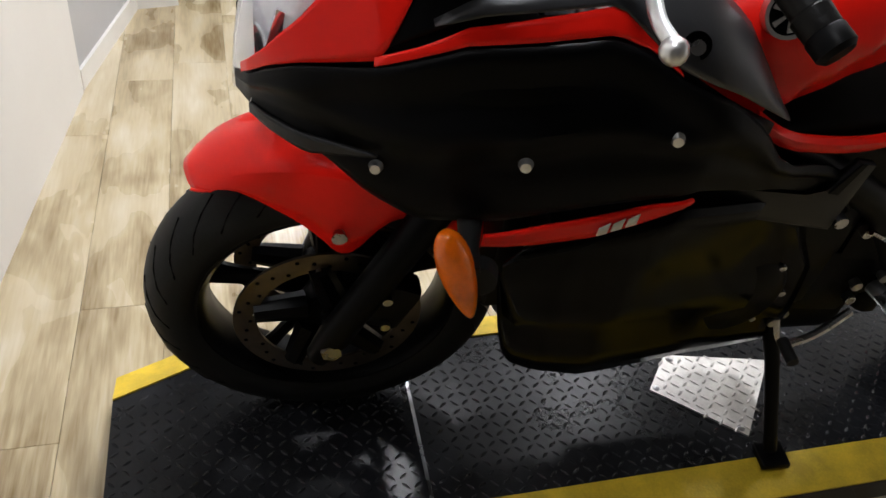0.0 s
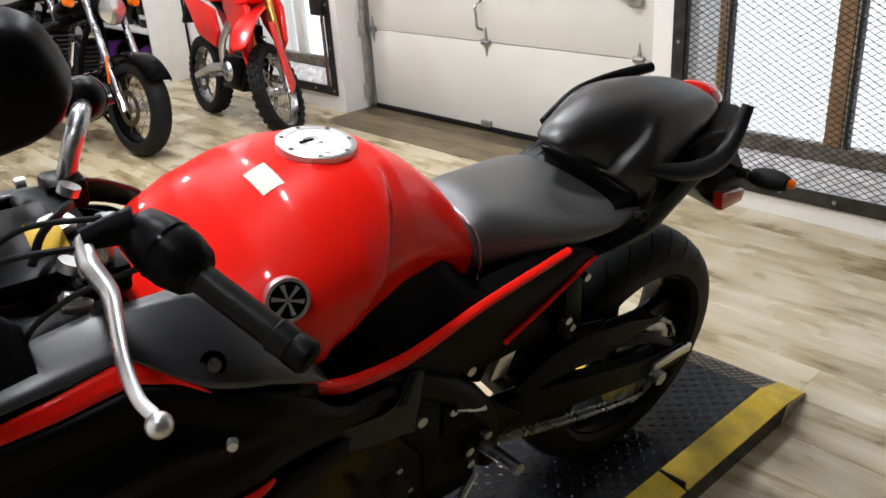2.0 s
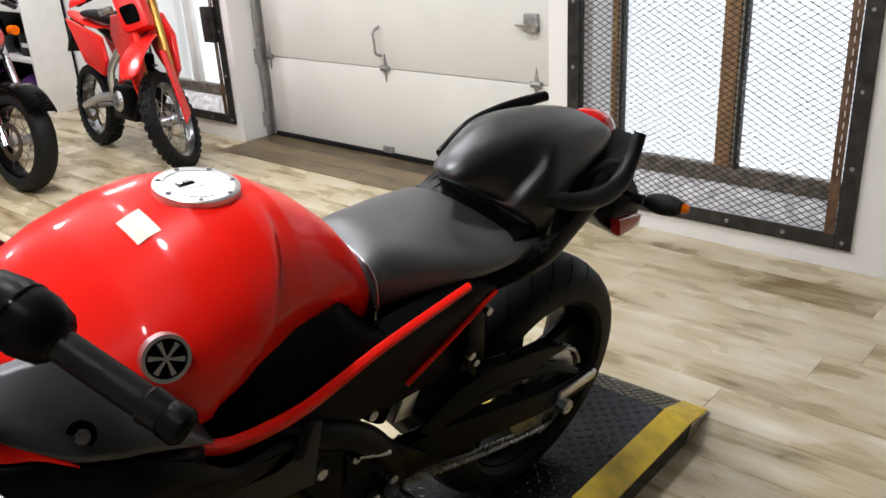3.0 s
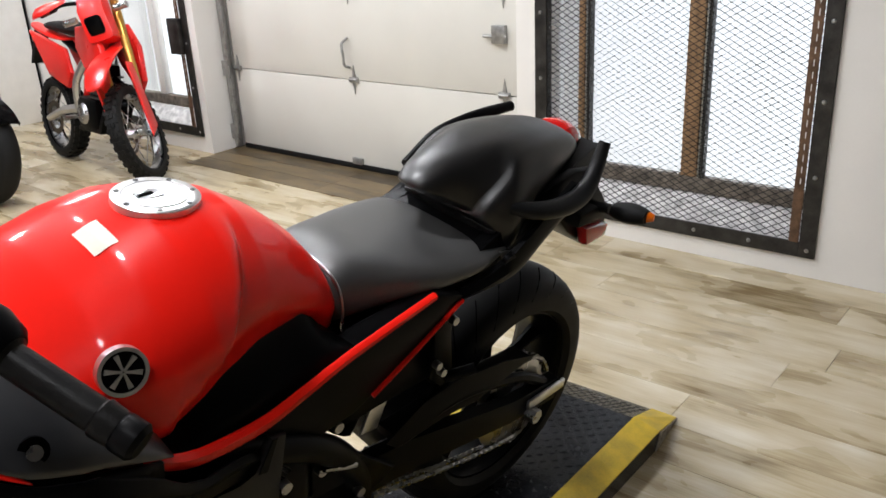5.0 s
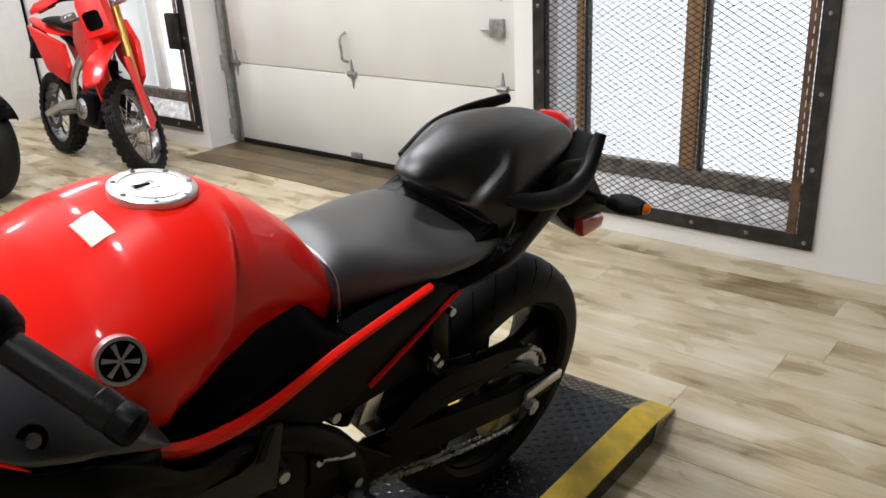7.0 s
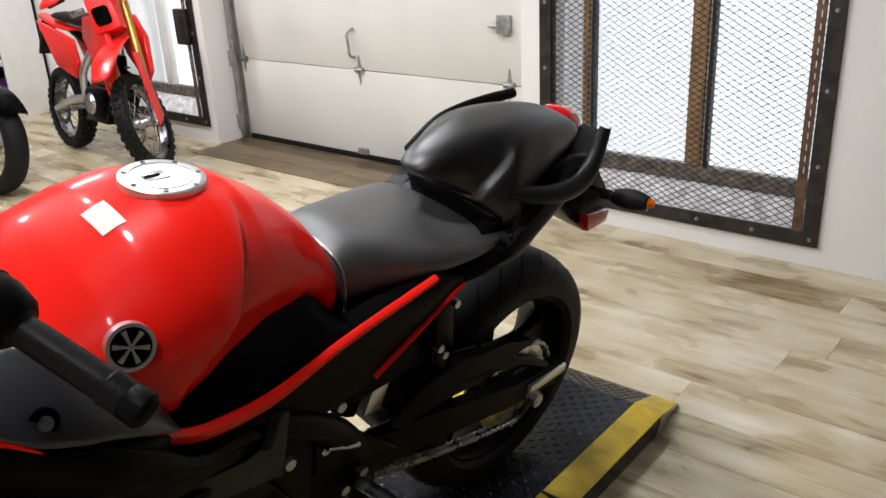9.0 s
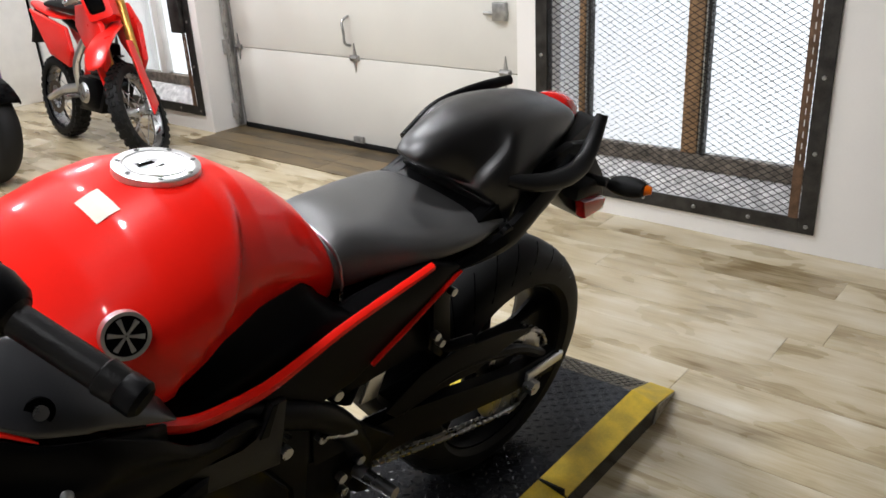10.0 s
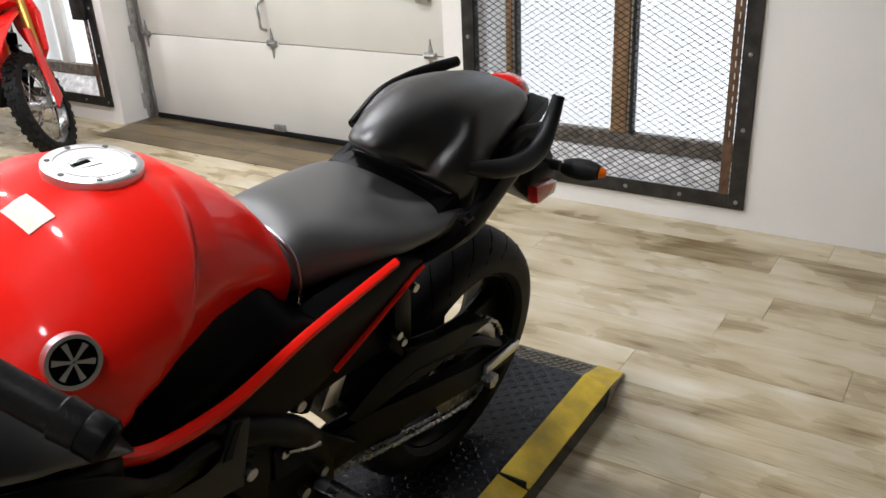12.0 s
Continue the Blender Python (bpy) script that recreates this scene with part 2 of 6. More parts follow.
def tube(pts, r, sides=10, bm=None, bend=0, ratio=1.0):
    """A round bar along pts; r is one radius or one for each point."""
    bm = bm or bmesh.new()
    if bend:
        rs = r if isinstance(r, (list, tuple)) else None
        q = smooth_path(pts, bend)
        if rs:
            r = [rs[min(i // bend, len(rs) - 1)] + (rs[min(i // bend + 1, len(rs) - 1)] - rs[min(i // bend, len(rs) - 1)]) * (i % bend) / bend for i in range(len(q))]
        pts = q
    rings = []
    for i, (p, d, a, b) in enumerate(frames_along(pts)):
        rad = r[i] if isinstance(r, (list, tuple)) else r
        rings.append([bm.verts.new(p + (a * math.cos(t) + b * math.sin(t) * ratio) * rad) for t in (2 * math.pi * k / sides for k in range(sides))])
    skin(bm, rings, True, True)
    return bm


def skin(bm, rings, closed=True, caps=False):
    for a, b in zip(rings, rings[1:]):
        n = len(a)
        for k in range(n if closed else n - 1):
            j = (k + 1) % n
            bm.faces.new((a[k], a[j], b[j], b[k]))
    if caps:
        bm.faces.new(rings[0])
        bm.faces.new(rings[-1])


def lathe(profile, m=None, steps=40, bm=None, arc=(0, 360), closed_profile=False):
    """Turns (radius, along) pairs round the local y axis."""
    bm = bm or bmesh.new()
    m = m or Matrix()
    full = abs(arc[1] - arc[0]) >= 360
    rings = []
    for k in range(steps if full else steps + 1):
        t = radians(arc[0] + (arc[1] - arc[0]) * k / steps)
        rings.append([bm.verts.new(m @ Vector((r * math.cos(t), y, r * math.sin(t)))) for r, y in profile])
    pairs = list(zip(rings, rings[1:])) + ([(rings[-1], rings[0])] if full else [])
    for a, b in pairs:
        n = len(a)
        for i in range(n if closed_profile else n - 1):
            j = (i + 1) % n
            try:
                bm.faces.new((a[i], a[j], b[j], b[i]))
            except ValueError:
                pass
    return bm


def disc(c, axis, r, depth, steps=20, bm=None, r2=None):
    """A short solid cylinder centred at c along axis."""
    a = Vector(axis).normalized()
    return tube([Vector(c) - a * depth / 2, Vector(c) + a * depth / 2], [r, r2 or r], steps, bm)


def prism(outline, y0, y1, bevel=0.0, bm=None):
    """An outline of (x, z) pairs, from y0 to y1."""
    bm = bm or bmesh.new()
    a = [bm.verts.new((x, y0, z)) for x, z in outline]
    b = [bm.verts.new((x, y1, z)) for x, z in outline]
    f = [bm.faces.new(a), bm.faces.new(b[::-1])]
    n = len(a)
    for k in range(n):
        f.append(bm.faces.new((a[k], b[k], b[(k + 1) % n], a[(k + 1) % n])))
    if bevel:
        bmesh.ops.bevel(bm, geom=list({e for q in f[:2] for e in q.edges}), offset=bevel, segments=2, profile=0.5, affect="EDGES")
    return bm


def lerp_at(table, x):
    """Smooth value at x of a table of (x, value) pairs."""
    if x <= table[0][0]:
        return table[0][1]
    for (a, va), (b, vb) in zip(table, table[1:]):
        if x <= b:
            t = (x - a) / (b - a)
            return va + (vb - va) * t
    return table[-1][1]


def soften(ob, levels=1):
    md = ob.modifiers.new("subdivision", "SUBSURF")
    md.levels = md.render_levels = levels
    return ob


def thicken(ob, t):
    md = ob.modifiers.new("solidify", "SOLIDIFY")
    md.thickness, md.offset = t, -1
    return ob


# ---- the room ----
WX, DX = 3.31, 3.535      # window wall's face, garage door's face
X0, Y0, Y1, ZC = -5.0, -4.0, 9.0, 3.0
WIN = (-0.275, 1.02, 0.085, 2.15)    # window grille: y from, y to, z from, z to
WIN2 = (3.69, 4.75, 0.11, 2.15)
DOORY = (1.13, 3.62)


def wall(name, bm, label, material=WALL):
    return tagged(link(name, bm, material), label, "wall", kind="structure")


bm = bmesh.new()
TH = 0.36
# the piers and the parts above and below the openings, butted end to end
segs = [(Y0, WIN[0] + 0.03, 0, ZC), (WIN[0] + 0.03, WIN[1] - 0.03, 0, WIN[2] + 0.03), (WIN[0] + 0.03, WIN[1] - 0.03, WIN[3] - 0.03, ZC),
        (WIN[1] - 0.03, DOORY[0], 0, ZC), (DOORY[0], DOORY[1], 2.44, ZC), (DOORY[1], WIN2[0] + 0.03, 0, ZC),
        (WIN2[0] + 0.03, WIN2[1] - 0.03, 0, WIN2[2] + 0.03), (WIN2[0] + 0.03, WIN2[1] - 0.03, WIN2[3] - 0.03, ZC), (WIN2[1] - 0.03, Y1, 0, ZC)]
for a, b, c, d in segs:
    box(WX, WX + TH, a, b, c, d, 0, bm)
wall("wall_east", bm, "thick white painted wall with barred windows and a garage door")
# south and west walls are unseen; their dark colour stands for a dim room
wall("wall_south", box(X0, WX + TH, Y0 - 0.15, Y0, 0, ZC), "plain wall added out of view, dark to stand in for dim space", DIM_WALL)
wall("wall_north", box(X0, WX + TH, Y1, Y1 + 0.15, 0, ZC), "plain white painted wall at the far end")
wall("wall_west", box(X0 - 0.15, X0, Y0 - 0.15, Y1 + 0.15, 0, ZC), "plain wall added out of view, dark to stand in for dim space", DIM_WALL)
tagged(link("ceiling", box(X0 - 0.15, WX + TH, Y0 - 0.15, Y1 + 0.15, ZC, ZC + 0.12), CEIL), "plain dark showroom ceiling", "ceiling", kind="structure")

# outside
tagged(link("backdrop", box(5.6, 5.65, -3, 9, -1, 4.5), OUTSIDE), "bright overcast daylight outside the windows", "backdrop", kind="structure")

# ceiling lamps
for lx, ly in LAMPS:
    e = empty("ceiling_light", pose(lx, ly, ZC), "round ceiling lamp with a glowing diffuser", "ceiling light", "ceiling lamps")
    part("housing", lathe([(0.0, -0.001), (0.15, -0.001), (0.16, -0.02), (0.155, -0.055), (0.14, -0.055), (0.138, -0.03), (0.0, -0.03)], Matrix.Rotation(radians(90), 4, "X"), 28), BLACK_SATIN, e)
    part("diffuser", lathe([(0.0, -0.04), (0.13, -0.04), (0.137, -0.032)], Matrix.Rotation(radians(90), 4, "X"), 28), LAMP, e, "glowing diffuser")


def grille_window(name, y0, y1, z0, z1, mullions, label, mesh=True):
    """A steel framed expanded metal grille before a deep window."""
    e = empty(name, pose(WX, y0, z0), label, "window", kind="structure")
    w, h, f = y1 - y0, z1 - z0, 0.062
    fr = bmesh.new()
    for a, b, c, d in ((0, f, 0, h), (w - f, w, 0, h), (f, w - f, 0, f), (f, w - f, h - f, h)):
        box(-0.014, -0.002, a, b, c, d, 0.002, fr)
    for a, b, c, d in ((f - 0.008, f, f, h - f), (w - f, w - f + 0.008, f, h - f)):
        box(-0.012, 0.03, a, b, c, d, 0, fr)
    part("grille_frame", fr, IRON, e, "dark flat iron grille frame", smooth=False)
    part("edge_angle", box(-0.02, -0.015, f + 0.002, f + 0.040, f, h - f, 0.001), RUST, e, "rusty angle iron strip")
    # solid white bars paint a row of bright gaps along the strip
    slot = part("slot", box(-0.0215, -0.0202, f + 0.017, f + 0.0205, 0, 0.024), WHITE, e, "white bar painted as a bright gap", smooth=False)
    slot.location = (0, 0, 0.30)
    for z in np.arange(0.345, h - 0.2, 0.045):
        o = slot.copy()
        scene.collection.objects.link(o)
        o.location = (0, 0, z)
    # expanded metal strands
    me = bmesh.new()
    px, pz, r = 0.046, 0.0135, 0.0018
    n, rows = int((w - 2 * f) / px * 2), int((h - 2 * f) / pz)
    for j in range(rows if mesh else 0):
        ring0 = None
        for i in range(n + 1):
            y, z = f + (w - 2 * f) * i / n, f + pz * (j + 0.5) + (pz / 2 if (i + j) % 2 else -pz / 2)
            ring = [me.verts.new((0.006 + dx, y, z + dz)) for dx, dz in ((-r * 0.3, -r), (r * 0.3, -r), (r * 0.3, r), (-r * 0.3, r))]
            if ring0:
                skin(me, [ring0, ring])
            ring0 = ring
    if mesh:
        tagged(part("expanded_metal", me, MESH, e, "dark expanded metal mesh", smooth=False), kind="stuff")
    else:
        me.free()
    bolt = lathe([(0, -0.006), (0.006, -0.005), (0.009, -0.001), (0.009, 0.0)], Matrix.Rotation(radians(-90), 4, "Z") @ Matrix(), 12)
    b0 = part("bolt", bolt, GALV, e)
    b0.location = (-0.014, f / 2, f / 2)
    spots = [(f / 2, z) for z in np.arange(0.33, h - 0.1, 0.29)] + [(w - f / 2, z) for z in np.arange(0.04, h - 0.1, 0.29)] + [(y, f / 2) for y in np.arange(0.26, w - 0.05, 0.235)]
    for y, z in spots:
        b = b0.copy()
        scene.collection.objects.link(b)
        b.location = (-0.014, y, z)
    # sill, wooden sash and glass in the depth of the wall
    part("sill", prism([(0.016, 0.032), (0.2, 0.032), (0.2, 0.15), (0.10, 0.135), (0.03, 0.06)], 0.032, w - 0.032, 0.004), SILL, e, "rough grey stone sill")
    part("bottom_rail", box(0.13, 0.19, 0.032, w - 0.032, 0.146, 0.214, 0.004), DEBRIS, e, "weathered grey brown sash rail")
    for y, mat_ in mullions:
        hw = 0.036 if mat_ is not RUST else 0.016
        part("mullion", box(0.13, 0.19, y - hw, y + hw, 0.216, h - 0.035, 0.004), WOODFRAME if mat_ is RUST else mat_, e, "upright brown wooden sash post")
        # sash stiles and gasket beside the post
        for a, b, m_ in ((0.006, 0.016, GALV), (0.020, 0.030, IRON)) if mat_ is not WHITE else ():
            part("sash_strip", box(0.125, 0.17, y - hw - b, y - hw - a, 0.216, h - 0.035, 0.002), m_, e, "slim metal sash strip")
    pane = part("pane", box(0.155, 0.16, 0.04, w - 0.04, 0.217, h - 0.04), GLASS, e, "clear bright window glass", smooth=False)
    pane.visible_shadow = False
    return e


grille_window("window_1", *WIN, [(0.597, WOODFRAME), (1.135, RUST)], "window behind a dark expanded metal security grille")
w2 = grille_window("window_2", *WIN2, [(0.62, WHITE)], "narrow bright window in a dark steel frame", False)
part("lock_box", box(-0.05, -0.015, 0.05, 0.17, 0.55, 0.78, 0.004), IRON, w2, "black steel lock box")

# garage door
gd = empty("garage_door", pose(DX, DOORY[0], 0), "cream sectional garage door with steel hinges, closed", "garage door", kind="structure")
GW = DOORY[1] - DOORY[0]
PH = 0.515
for k in range(4):
    z0 = 0.035 + k * PH
    p = part("door_panel", box(0, 0.04, 0.075, GW - 0.06, z0, z0 + PH - 0.004, 0.004), DOOR, gd)
part("bottom_seal", box(-0.006, 0.03, 0.08, GW - 0.065, 0.003, 0.033, 0.004), RUBBER, gd, "black rubber bottom seal")


def hinge(y, z):
    b = prism([(-0.016, 0), (0, 0.085), (0.016, 0), (0.0, -0.085)], -0.008, -0.001, 0.001)
    bmesh.ops.transform(b, matrix=Matrix.Rotation(radians(-90), 4, "Z"), verts=b.verts)
    bmesh.ops.translate(b, vec=(0, y, z), verts=b.verts)
    disc((-0.012, y, z), (0, 1, 0), 0.011, 0.06, 10, b)
    box(-0.014, -0.001, y - 0.035, y + 0.035, z - 0.016, z + 0.016, 0.002, b)
    part("hinge", b, GALV, gd, "galvanised hinge")


for z in (0.035 + PH, 0.035 + 2 * PH, 0.035 + 3 * PH):
    for y in (0.225, 1.305, GW - 0.1):
        hinge(y, z)
part("pull_handle", tube([(-0.004, 1.335, 0.62), (-0.045, 1.335, 0.64), (-0.05, 1.335, 0.70), (-0.045, 1.335 + 0.01, 0.76), (-0.004, 1.335, 0.79)], 0.008, 8, None, 5), GALV, gd, "steel pull handle")
part("slide_lock", tube([(-0.02, 0.34, 0.845), (-0.02, 0.20, 0.845)], 0.009, 8, box(-0.03, -0.001, 0.205, 0.285, 0.81, 0.9, 0.004)), GALV, gd, "galvanised slide lock")
part("foot_bracket", box(-0.02, -0.001, 1.335 - 0.05, 1.335 + 0.03, 0.036, 0.075, 0.003), GALV, gd)
for y in (0.02, GW - 0.045):
    part("track", box(-0.05, -0.005, y, y + 0.03, 0.02, 2.4, 0.003), GALV, gd, "galvanised vertical door track")
    for z in (0.12, 0.55, 1.1):
        part("track_bracket", box(-0.06, -0.05, y - 0.02, y + 0.05, z - 0.05, z + 0.05, 0.003), GALV, gd)
part("cable", tube([(-0.055, GW - 0.07, 0.05), (-0.055, GW - 0.055, 2.3)], 0.003, 6), STEEL, gd)
# unseen slab added to close the opening behind the door panels
tagged(link("trim", box(DX + 0.045, DX + 0.09, DOORY[0], DOORY[1], 0, 2.5), RUBBER), "unseen dark slab added behind the garage door", "trim", kind="structure")
thr = empty("door_threshold", pose(WX - 0.24, DOORY[0] + 0.05, 0), "dirty worn brown planks inside the garage door", "floor", kind="structure")
for k in range(3):
    for j in range(2):
        w_, l_ = (DX - 0.002 - WX + 0.24) / 3, (DOORY[1] - DOORY[0] - 0.08) / 2
        part("plank", box(k * w_ + 0.001, (k + 1) * w_ - 0.001, j * l_ + 0.001, (j + 1) * l_ - 0.001, 0.0005, 0.0035, 0.0008), STAIN, thr, smooth=False)

# partition and reception counter


def slab(pts, z0, z1, bm=None):
    bm = bm or bmesh.new()
    a = [bm.verts.new((x, y, z0)) for x, y in pts]
    b = [bm.verts.new((x, y, z1)) for x, y in pts]
    bm.faces.new(a[::-1])
    bm.faces.new(b)
    n = len(a)
    for k in range(n):
        bm.faces.new((a[k], a[(k + 1) % n], b[(k + 1) % n], b[k]))
    return bm


wall("wall_partition", slab([(-0.80, -1.2), (-0.565, 1.635), (-0.70, 1.647), (-0.94, -1.19)], 0, 2.4), "white partition wall beside the motorcycle stand")
cnt = empty("reception_counter", pose(0, 0, 0), "white reception counter, side shade painted grey, with a white kickboard", "counter")
# the side is white like the end panel; its shade is painted grey
part("side_panel", slab([(-0.575, 1.66), (-0.445, 2.41), (-1.4, 2.5), (-1.5, 1.75)], 0.07, 1.05), SHADED_PANEL, cnt, "counter side panel with its shade painted grey", smooth=False)
part("kickboard", slab([(-0.565, 1.655), (-0.435, 2.408), (-0.46, 2.41), (-0.585, 1.66)], 0.0, 0.068), WHITE, cnt, "white kickboard", smooth=False)
part("end_panel", slab([(-0.44, 2.415), (-0.277, 2.46), (-0.30, 2.52), (-0.46, 2.47)], 0.0, 1.12), WHITE, cnt, "white counter end panel", smooth=False)
part("outlet_plate", slab([(-0.40, 2.418), (-0.36, 2.43), (-0.361, 2.435), (-0.401, 2.423)], 0.62, 0.72), BEIGE, cnt, "beige outlet plate", smooth=False)

part("cable", tube([(-0.372, 2.408, 1.02), (-0.368, 2.404, 0.86), (-0.372, 2.403, 0.70), (-0.400, 2.398, 0.63), (-0.450, 2.392, 0.61)], 0.0035, 8, None, 6), GREENCABLE, cnt, "yellow green cable")

# ---- motorcycle stand: low platform with a tread plate deck ----
DECK = 0.09
PX0, PX1, PY0, PY1 = -0.365, 1.895, -0.215, 0.19
RAMP = 2.078     # the deck slopes to the floor from PX1 to here
stand = empty("display_platform", pose(0, 0, 0), "low black tread plate platform with worn yellow edges", "platform")
prof = [(PY0 - 0.066, 0.002), (PY0 - 0.076, DECK - 0.024), (PY0, DECK - 0.004), (PY1, DECK - 0.004), (PY1 + 0.075, DECK - 0.022), (PY1 + 0.10, 0.002)]


def strip(x0, x1, y0, z0, y1, z1, lift, bm=None):
    bm = bm or bmesh.new()
    v = [(x0, y0, z0), (x1, y0, z0), (x1, y1, z1), (x0, y1, z1)]
    a = [bm.verts.new(p) for p in v]
    b = [bm.verts.new((x, y, z + lift)) for x, y, z in v]
    bm.faces.new(a[::-1])
    bm.faces.new(b)
    for k in range(4):
        bm.faces.new((a[k], a[(k + 1) % 4], b[(k + 1) % 4], b[k]))
    return bm


bm = bmesh.new()
CH = 0.15
ra = [bm.verts.new((PX0, y - (0.07 if y > 0 else 0), z)) for y, z in prof]
rm = [bm.verts.new((PX0 + CH, y, z)) for y, z in prof]
rb = [bm.verts.new((PX1, y, z)) for y, z in prof]
rr_ = [bm.verts.new((RAMP, y + (0.03 if y < 0 else -0.02), min(z, 0.006))) for y, z in prof]
skin(bm, [ra, rm, rb, rr_], True, True)
part("deck", bm, TREAD, stand, smooth=False)
SEAM = 1.42
for s, y_in, y_out, y_foot in ((-1, PY0, PY0 - 0.076, PY0 - 0.066), (1, PY1, PY1 + 0.075, PY1 + 0.10)):
    if s > 0:
        b = bmesh.new()
        q = [(PX0, y_in - 0.07, DECK - 0.004), (PX0 + CH, y_in, DECK - 0.004), (PX0 + CH, y_out, DECK - 0.022), (PX0, y_out - 0.07, DECK - 0.022)]
        skin(b, [[b.verts.new(p) for p in q], [b.verts.new((x, y, z + 0.004)) for x, y, z in q]], True, True)
        part("yellow_edge", b, YELLOW, stand, "worn yellow painted edge", smooth=False)
    for x0, x1 in ((PX0 + (CH if s > 0 else 0), SEAM - 0.004), (SEAM + 0.004, PX1)):
        part("yellow_edge", strip(x0, x1, y_in, DECK - 0.004, y_out, DECK - 0.022, 0.004), YELLOW, stand, "worn yellow painted edge", smooth=False)
        part("side_face", strip(x0, x1, y_out - s * 0.001, DECK - 0.021, y_foot - s * 0.001, 0.003, 0.003), GRIT, stand, "worn gritty grey side", smooth=False)
part("seam", box(SEAM - 0.003, SEAM + 0.003, PY0 - 0.07, PY0, DECK - 0.02, DECK + 0.001), RUBBER, stand)
for y_in, y_out, dy in ((PY0, PY0 - 0.076, 0.03), (PY1, PY1 + 0.075, -0.02)):
    b = bmesh.new()
    q = [(PX1, y_in, DECK - 0.004), (RAMP, y_in + dy, 0.006), (RAMP, y_out + dy, 0.004), (PX1, y_out, DECK - 0.022)]
    skin(b, [[b.verts.new(p) for p in q], [b.verts.new((x, y, z + 0.004)) for x, y, z in q]], True, True)
    part("yellow_edge", b, YELLOW, stand, "worn yellow painted ramp edge", smooth=False)
b = bmesh.new()
q = [(PX1, PY0 - 0.0775, DECK - 0.022), (RAMP, PY0 - 0.0475, 0.006), (RAMP, PY0 - 0.0455, 0.002), (PX1, PY0 - 0.0675, 0.002)]
skin(b, [[b.verts.new(p) for p in q], [b.verts.new((x, y - 0.003, z)) for x, y, z in q]], True, True)
part("side_face", b, GRIT, stand, "worn gritty grey ramp side", smooth=False)
part("deck_seam", slab([(0.172, PY1 - 0.03), (0.178, PY1 - 0.03), (0.158, PY0 + 0.005), (0.152, PY0 + 0.005)], DECK - 0.003, DECK - 0.0008), STEEL, stand, "bright joint between deck plates", smooth=False)


def lugs(x0, x1, y0, y1, z, material, parent, inside=None):
    """Raised lugs of tread plate, turned this way and that."""
    verts, faces = [], []
    p = 0.0215
    k = 0
    for i in range(int((x1 - x0) / p)):
        for j in range(int((y1 - y0) / p)):
            x, y = x0 + p * (i + 0.5), y0 + p * (j + 0.5)
            if inside and not inside(x, y):
                continue
            t = radians(38 if (i + j) % 2 else 128)
            c, s_ = math.cos(t), math.sin(t)
            n = len(verts)
            for a, b, h in ((-0.0105, 0, 0), (-0.0034, -0.003, 0), (0.0034, -0.003, 0), (0.0105, 0, 0), (0.0034, 0.003, 0), (-0.0034, 0.003, 0), (-0.004, 0, 0.0017), (0.004, 0, 0.0017)):
                verts.append((x + a * c - b * s_, y + a * s_ + b * c, z + h))
            for f in ((0, 1, 6), (1, 2, 7, 6), (2, 3, 7), (3, 4, 7), (4, 5, 6, 7), (5, 0, 6)):
                faces.append([n + q for q in f])
    me = bpy.data.meshes.new("tread_pattern")
    me.from_pydata(verts, [], faces)
    me.materials.append(material)
    ob = new("tread_pattern", me)
    ob.parent = parent
    return tagged(ob, kind="stuff")


ALU = [(0.640, -0.02), (0.715, 0.07), (0.93, 0.02), (0.775, -0.165)]


def in_alu(x, y):
    n = len(ALU)
    s = [(ALU[(k + 1) % n][0] - ALU[k][0]) * (y - ALU[k][1]) - (ALU[(k + 1) % n][1] - ALU[k][1]) * (x - ALU[k][0]) for k in range(n)]
    return all(v < 0 for v in s)


ramp_lugs = lugs(0, 0.19, PY0 + 0.03, PY1 - 0.02, 0.0, TREAD, stand)
ramp_lugs.matrix_local = Matrix.Translation((PX1, 0, DECK - 0.0035)) @ Matrix.Rotation(math.atan2(DECK - 0.010, RAMP - PX1), 4, "Y")
lugs(PX0, PX1, PY0, PY1, DECK - 0.004, TREAD, stand, lambda x, y: not in_alu(x, y) and y < PY1 - 0.02 - max(0.0, PX0 + CH - x) * 0.47)
plate = empty("aluminium_plate", pose(0, 0, DECK - 0.004), "bare aluminium tread plate screwed onto the platform deck", "metal plate")
part("sheet", slab(ALU, 0.0, 0.003), TREAD_ALU, plate, smooth=False)
lugs(0.6, 0.95, -0.2, 0.1, 0.003, TREAD_ALU, plate, in_alu)
for x, y in ((0.655, -0.018), (0.77, -0.145), (0.72, 0.055)):
    part("screw", lathe([(0, 0.006), (0.005, 0.0055), (0.008, 0.003)], Matrix.Translation((x, y, 0)) @ Matrix.Rotation(radians(90), 4, "X"), 12), STEEL, plate)


# ---- the red motorcycle on the platform ----
# its own axes: x to the rear from the front axle, y across (left side negative), z up from the deck; it leans on its side stand
BIKE = pose(0, 0.10, DECK, 0, 0, -4) @ pose(0, 0, 0, 12, 0, 0)
bike = empty("sport_motorcycle", BIKE, "red and black sport motorcycle leaning on its side stand", "motorcycle")
FW, RW = (0.015, 0.285), (1.418, 0.305)     # wheel centres: x, z


def mirrored(b):
    c = b.copy()
    bmesh.ops.scale(c, vec=(1, -1, 1), verts=c.verts)
    bmesh.ops.reverse_faces(c, faces=c.faces)
    return c


def both(name, b, material, parent, label="", after=None):
    c = mirrored(b)
    for q in (b, c):
        ob = part(name, q, material, parent, label)
        if after:
            after(ob)


